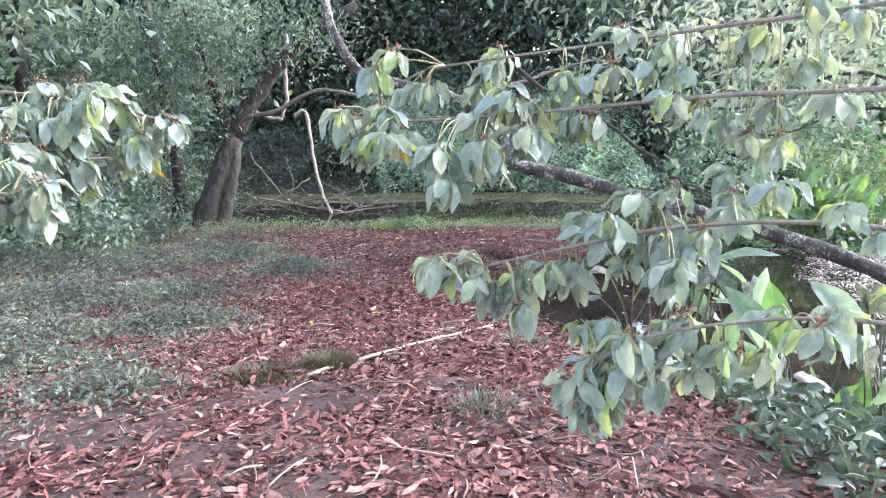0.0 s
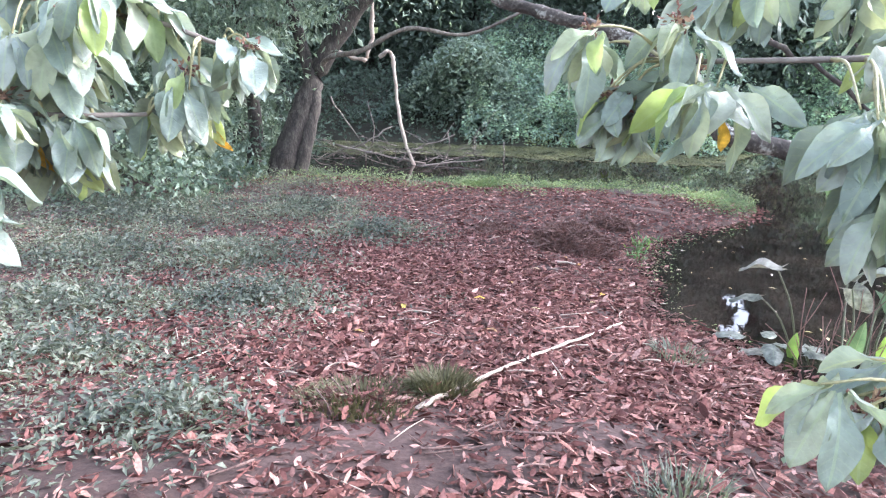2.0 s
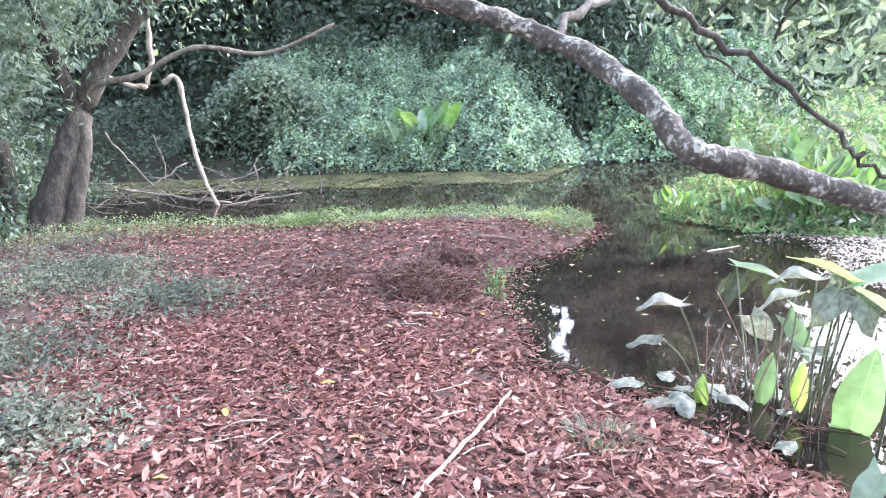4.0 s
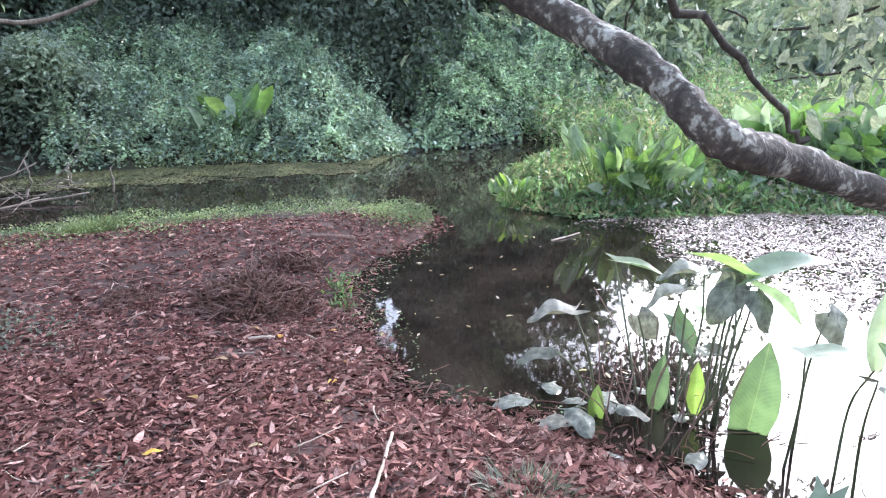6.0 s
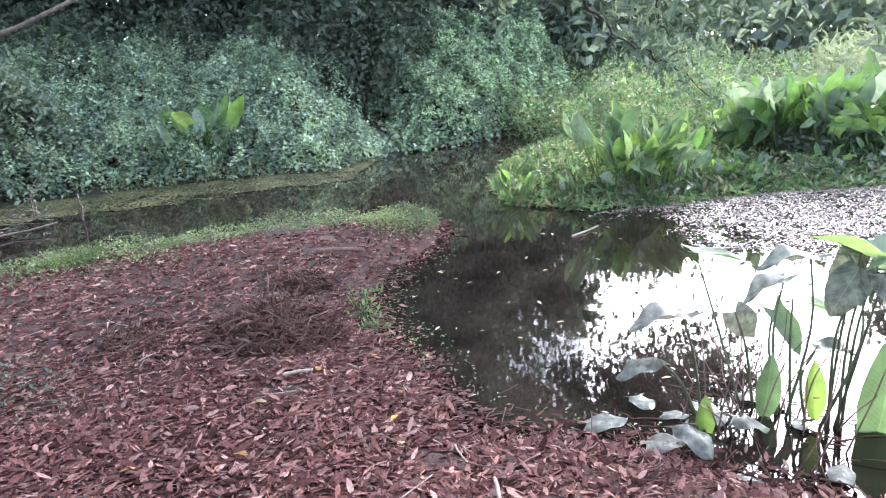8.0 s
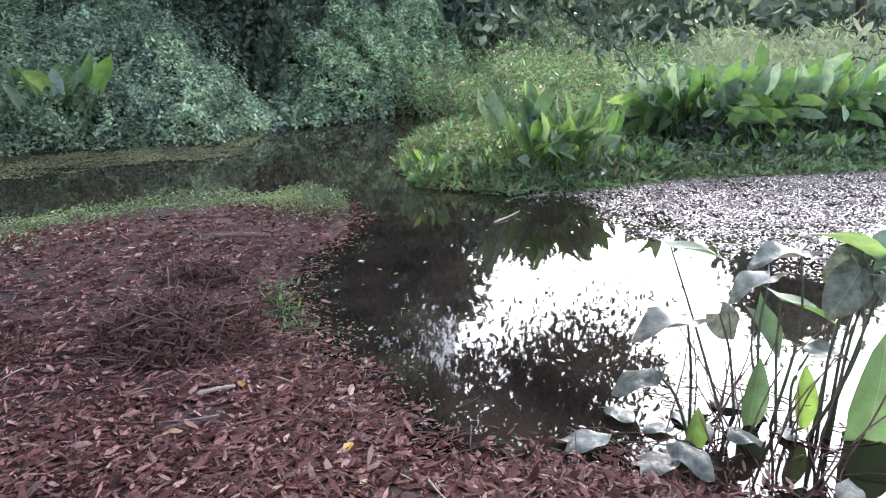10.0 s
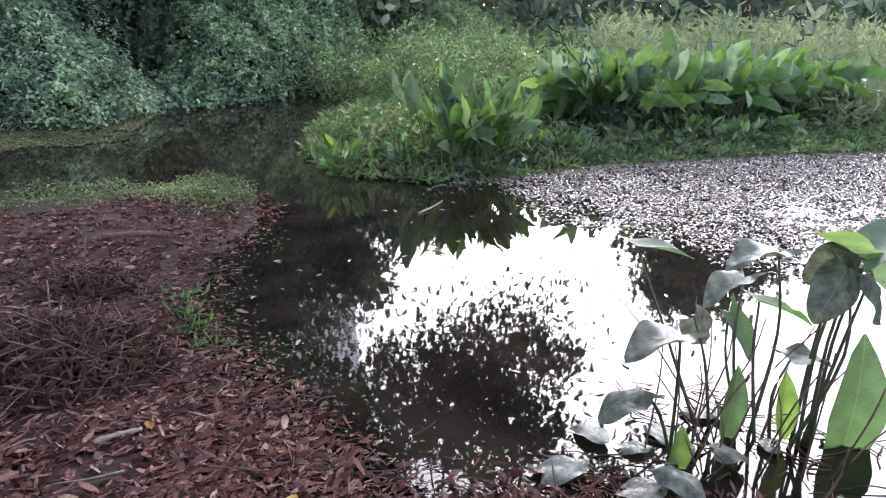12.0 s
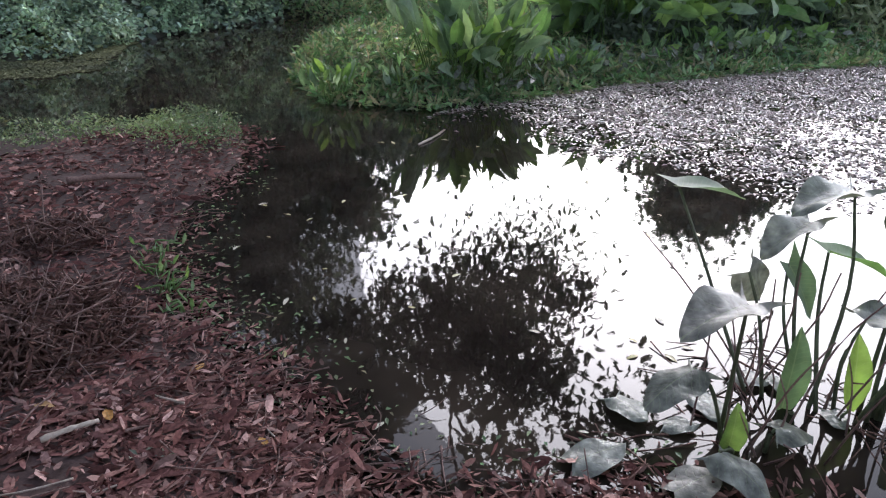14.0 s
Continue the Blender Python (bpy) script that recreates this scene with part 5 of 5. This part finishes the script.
my = edge - rng.random(n) ** 1.2 * (2.3 + 0.5 * wobble(mx, mx, 0.9, 61)) * np.clip((6.3 - mx) / 3, 0.1, 1)
keep = 0.55 + 0.5 * wobble(mx, my, 1.4, 64) + 0.35 * wobble(mx, my, 4.5, 65) > rng.random(n) * 0.9
mx, my = mx[keep], my[keep]
n = len(mx)
flat = np.stack([mx, my, rng.uniform(0.003, 0.01, n)], -1)
cover("algae", "tan mat of algae along the far bank", "algae", DIAMOND, ALGAE, flat, any_way(n, 1.0), np.tile([0, 0, 1.0], (n, 1)) + 0.03 * rng.normal(size=(n, 3)), rng.uniform(0.03, 0.13, n), rng.uniform(0.02, 0.07, n))
FLOAT_SHAPE = broad_leaf("floating_leaf", FLOAT_LEAF, 0.10, 0.035, 0.45, 0.1, 0.05, 0.02)
for k in range(52):
    px, py = rng.uniform(1.0, 5.5), rng.uniform(8.3, 13.5)
    if inland(NEAR_BANK, px, py) < -0.1 and inland(MARSH_EDGE, px, py) < -0.2:
        o = part("floating_leaf", FLOAT_SHAPE, None, "small pale yellow leaf floating on the pond", facing((px, py, 0.008), (*rng.normal(size=2), 0), (0, 0, 1), rng.uniform(0.4, 1.0)))
        tagged(o, "", "leaf", "leaves floating on the pond")
for px, py, a, s in ((1.64, 8.62, -25, 1.25), (1.78, 8.2, -20, 1.2), (2.2, 8.72, 250, 1.0)):
    o = part("fallen_leaf", PLANT_LEAVES["flat"], None, "withered grey water-plant leaf lying on the pond", facing((px, py, 0.04), (math.cos(radians(a)), math.sin(radians(a)), 0.1), (0, 0, 1), s))
    tagged(o, "", "leaf", "withered leaves on the water")
floating = tagged(new("floating_stick", mesh_of("floating_stick", *tube([(4.85, 12.72, 0.01), (5.15, 12.78, 0.02), (5.5, 12.92, 0.015)], 0.015, 0.01, 6), PALE_WOOD)), "thin pale stick floating on the pond", "stick")

# coloured leaves and flecks along the near shore
FALLEN = leaf_material("fresh fallen leaf", [(0.50, 0.30, 0.04), (0.42, 0.17, 0.05), (0.36, 0.26, 0.16), (0.55, 0.40, 0.08), (0.30, 0.15, 0.08)], 0.5, 0.15, single=True, veins=0.012)
FALLEN_SHAPE = broad_leaf("fallen_leaf", FALLEN, 0.12, 0.05, 0.45, 0.3, 0.1, 0.05)
for px, py in ((0.3, 10.25), (0.41, 9.1), (-0.2, 9.9), (0.55, 9.3), (0.75, 9.75), (0.1, 10.6), (-0.5, 9.2), (0.4, 8.9), (-0.9, 8.4), (-0.3, 8.3), (-1.8, 6.9), (-0.7, 7.3), (0.9, 10.5), (0.0, 9.05), (-1.2, 9.4), (-1.6, 8.1)):
    o = part("fallen_leaf", FALLEN_SHAPE, None, "yellow-brown leaf freshly fallen on the bank", facing((px, py, float(land(px, py)) + 0.035), (*rng.normal(size=2), 0.05), (0.1, 0, 1), rng.uniform(0.7, 1.15)))
    tagged(o, "", "leaf", "fresh leaves on the bank")
n = 9000
fx, fy = rng.uniform(0.6, 3.2, n), rng.uniform(8.2, 13.4, n)
fi = inland(NEAR_BANK, fx, fy)
keep = (fi < 0.25) & (fi > -0.55) & (rng.random(n) < np.exp(-np.abs(fi) / 0.25) * np.exp(-((fy - 11.0) / 1.1) ** 2) + 0.12)
fx, fy = fx[keep], fy[keep]
n = len(fx)
cover("duckweed", "specks of green duckweed and leaf bits by the shore", "duckweed", DIAMOND, MARSH, np.stack([fx, fy, rng.uniform(0.003, 0.02, n)], -1), any_way(n, 1.0), np.tile([0, 0, 1.0], (n, 1)) + 0.1 * rng.normal(size=(n, 3)), rng.uniform(0.015, 0.06, n), rng.uniform(0.01, 0.025, n))
for px, py in ((1.22, 11.55), (1.48, 12.15), (1.2, 11.2)):
    water_plant("small green seedling at the water's edge", px, py, 6, 0.10, 0.18, 0.28, ["narrow"], z=0.0)
pieces, pale = [], []
for k in range(420):
    px, py = rng.uniform(-3.5, 1.2), rng.uniform(3.0, 14.0)
    if inland(NEAR_BANK, px, py) > 0.0:
        d = any_way(1, 0.95)[0] * rng.uniform(0.04, 0.2)
        c = np.array([px, py, float(land(px, py)) + 0.03])
        (pale if k % 5 == 0 else pieces).append(tube([c - d, c + rng.normal(size=3) * 0.012, c + d], rng.uniform(0.003, 0.008), 0.003, 5, 3))
v, f = join(pieces)
tagged(new("fallen_twigs", mesh_of("fallen_twigs", v, f, TWIG)), "brown broken twigs strewn among the fallen leaves", "twigs", kind="stuff")
v, f = join(pale)
tagged(new("fallen_twigs", mesh_of("fallen_twigs", v, f, PALE_WOOD)), "pale broken twigs strewn among the fallen leaves", "twigs", kind="stuff")

# muddle of twigs and dead stems along the water's edge
pieces = []
for k in range(420):
    py = rng.uniform(7.6, 13.6)
    px = float(np.interp(py, [7.6, 8.4, 9.6, 10.8, 11.3, 12.1, 12.9, 13.6], [2.0, 1.45, 0.95, 1.13, 1.2, 1.45, 2.2, 3.05])) + rng.normal() * 0.2 - 0.12
    c = np.array([px, py, max(0.0, float(land(px, py))) + 0.02])
    d = any_way(1, 0.85)[0] * rng.uniform(0.04, 0.17)
    pieces.append(tube([c - d, c + rng.normal(size=3) * 0.012, c + d], rng.uniform(0.002, 0.006), 0.002, 4, 3))
v, f = join(pieces)
tagged(new("shore_twigs", mesh_of("shore_twigs", v, f, TWIG)), "thin dead twigs washed up along the muddy shore", "twigs", kind="stuff")

pieces = []
for k in range(90):
    px, py = rng.uniform(1.7, 3.4), rng.uniform(7.3, 8.7)
    c = np.array([px, py, 0.012])
    d = any_way(1, 0.93)[0] * rng.uniform(0.05, 0.22)
    pieces.append(tube([c - d, c + rng.normal(size=3) * 0.015, c + d], rng.uniform(0.003, 0.007), 0.003, 5, 3))
v, f = join(pieces)
tagged(new("floating_stems", mesh_of("floating_stems", v, f, BRUSH)), "dead brown stems floating round the water plant", "dead stems", kind="stuff")
for k in range(9):
    px, py = rng.uniform(2.0, 3.3), rng.uniform(7.3, 8.5)
    o = part("fallen_leaf", PLANT_LEAVES["flat"], None, "withered grey water-plant leaf lying on the pond", facing((px, py, 0.03), (*rng.normal(size=2), 0.08), (0, 0, 1), rng.uniform(0.6, 1.0)))
    tagged(o, "", "leaf", "withered leaves on the water")
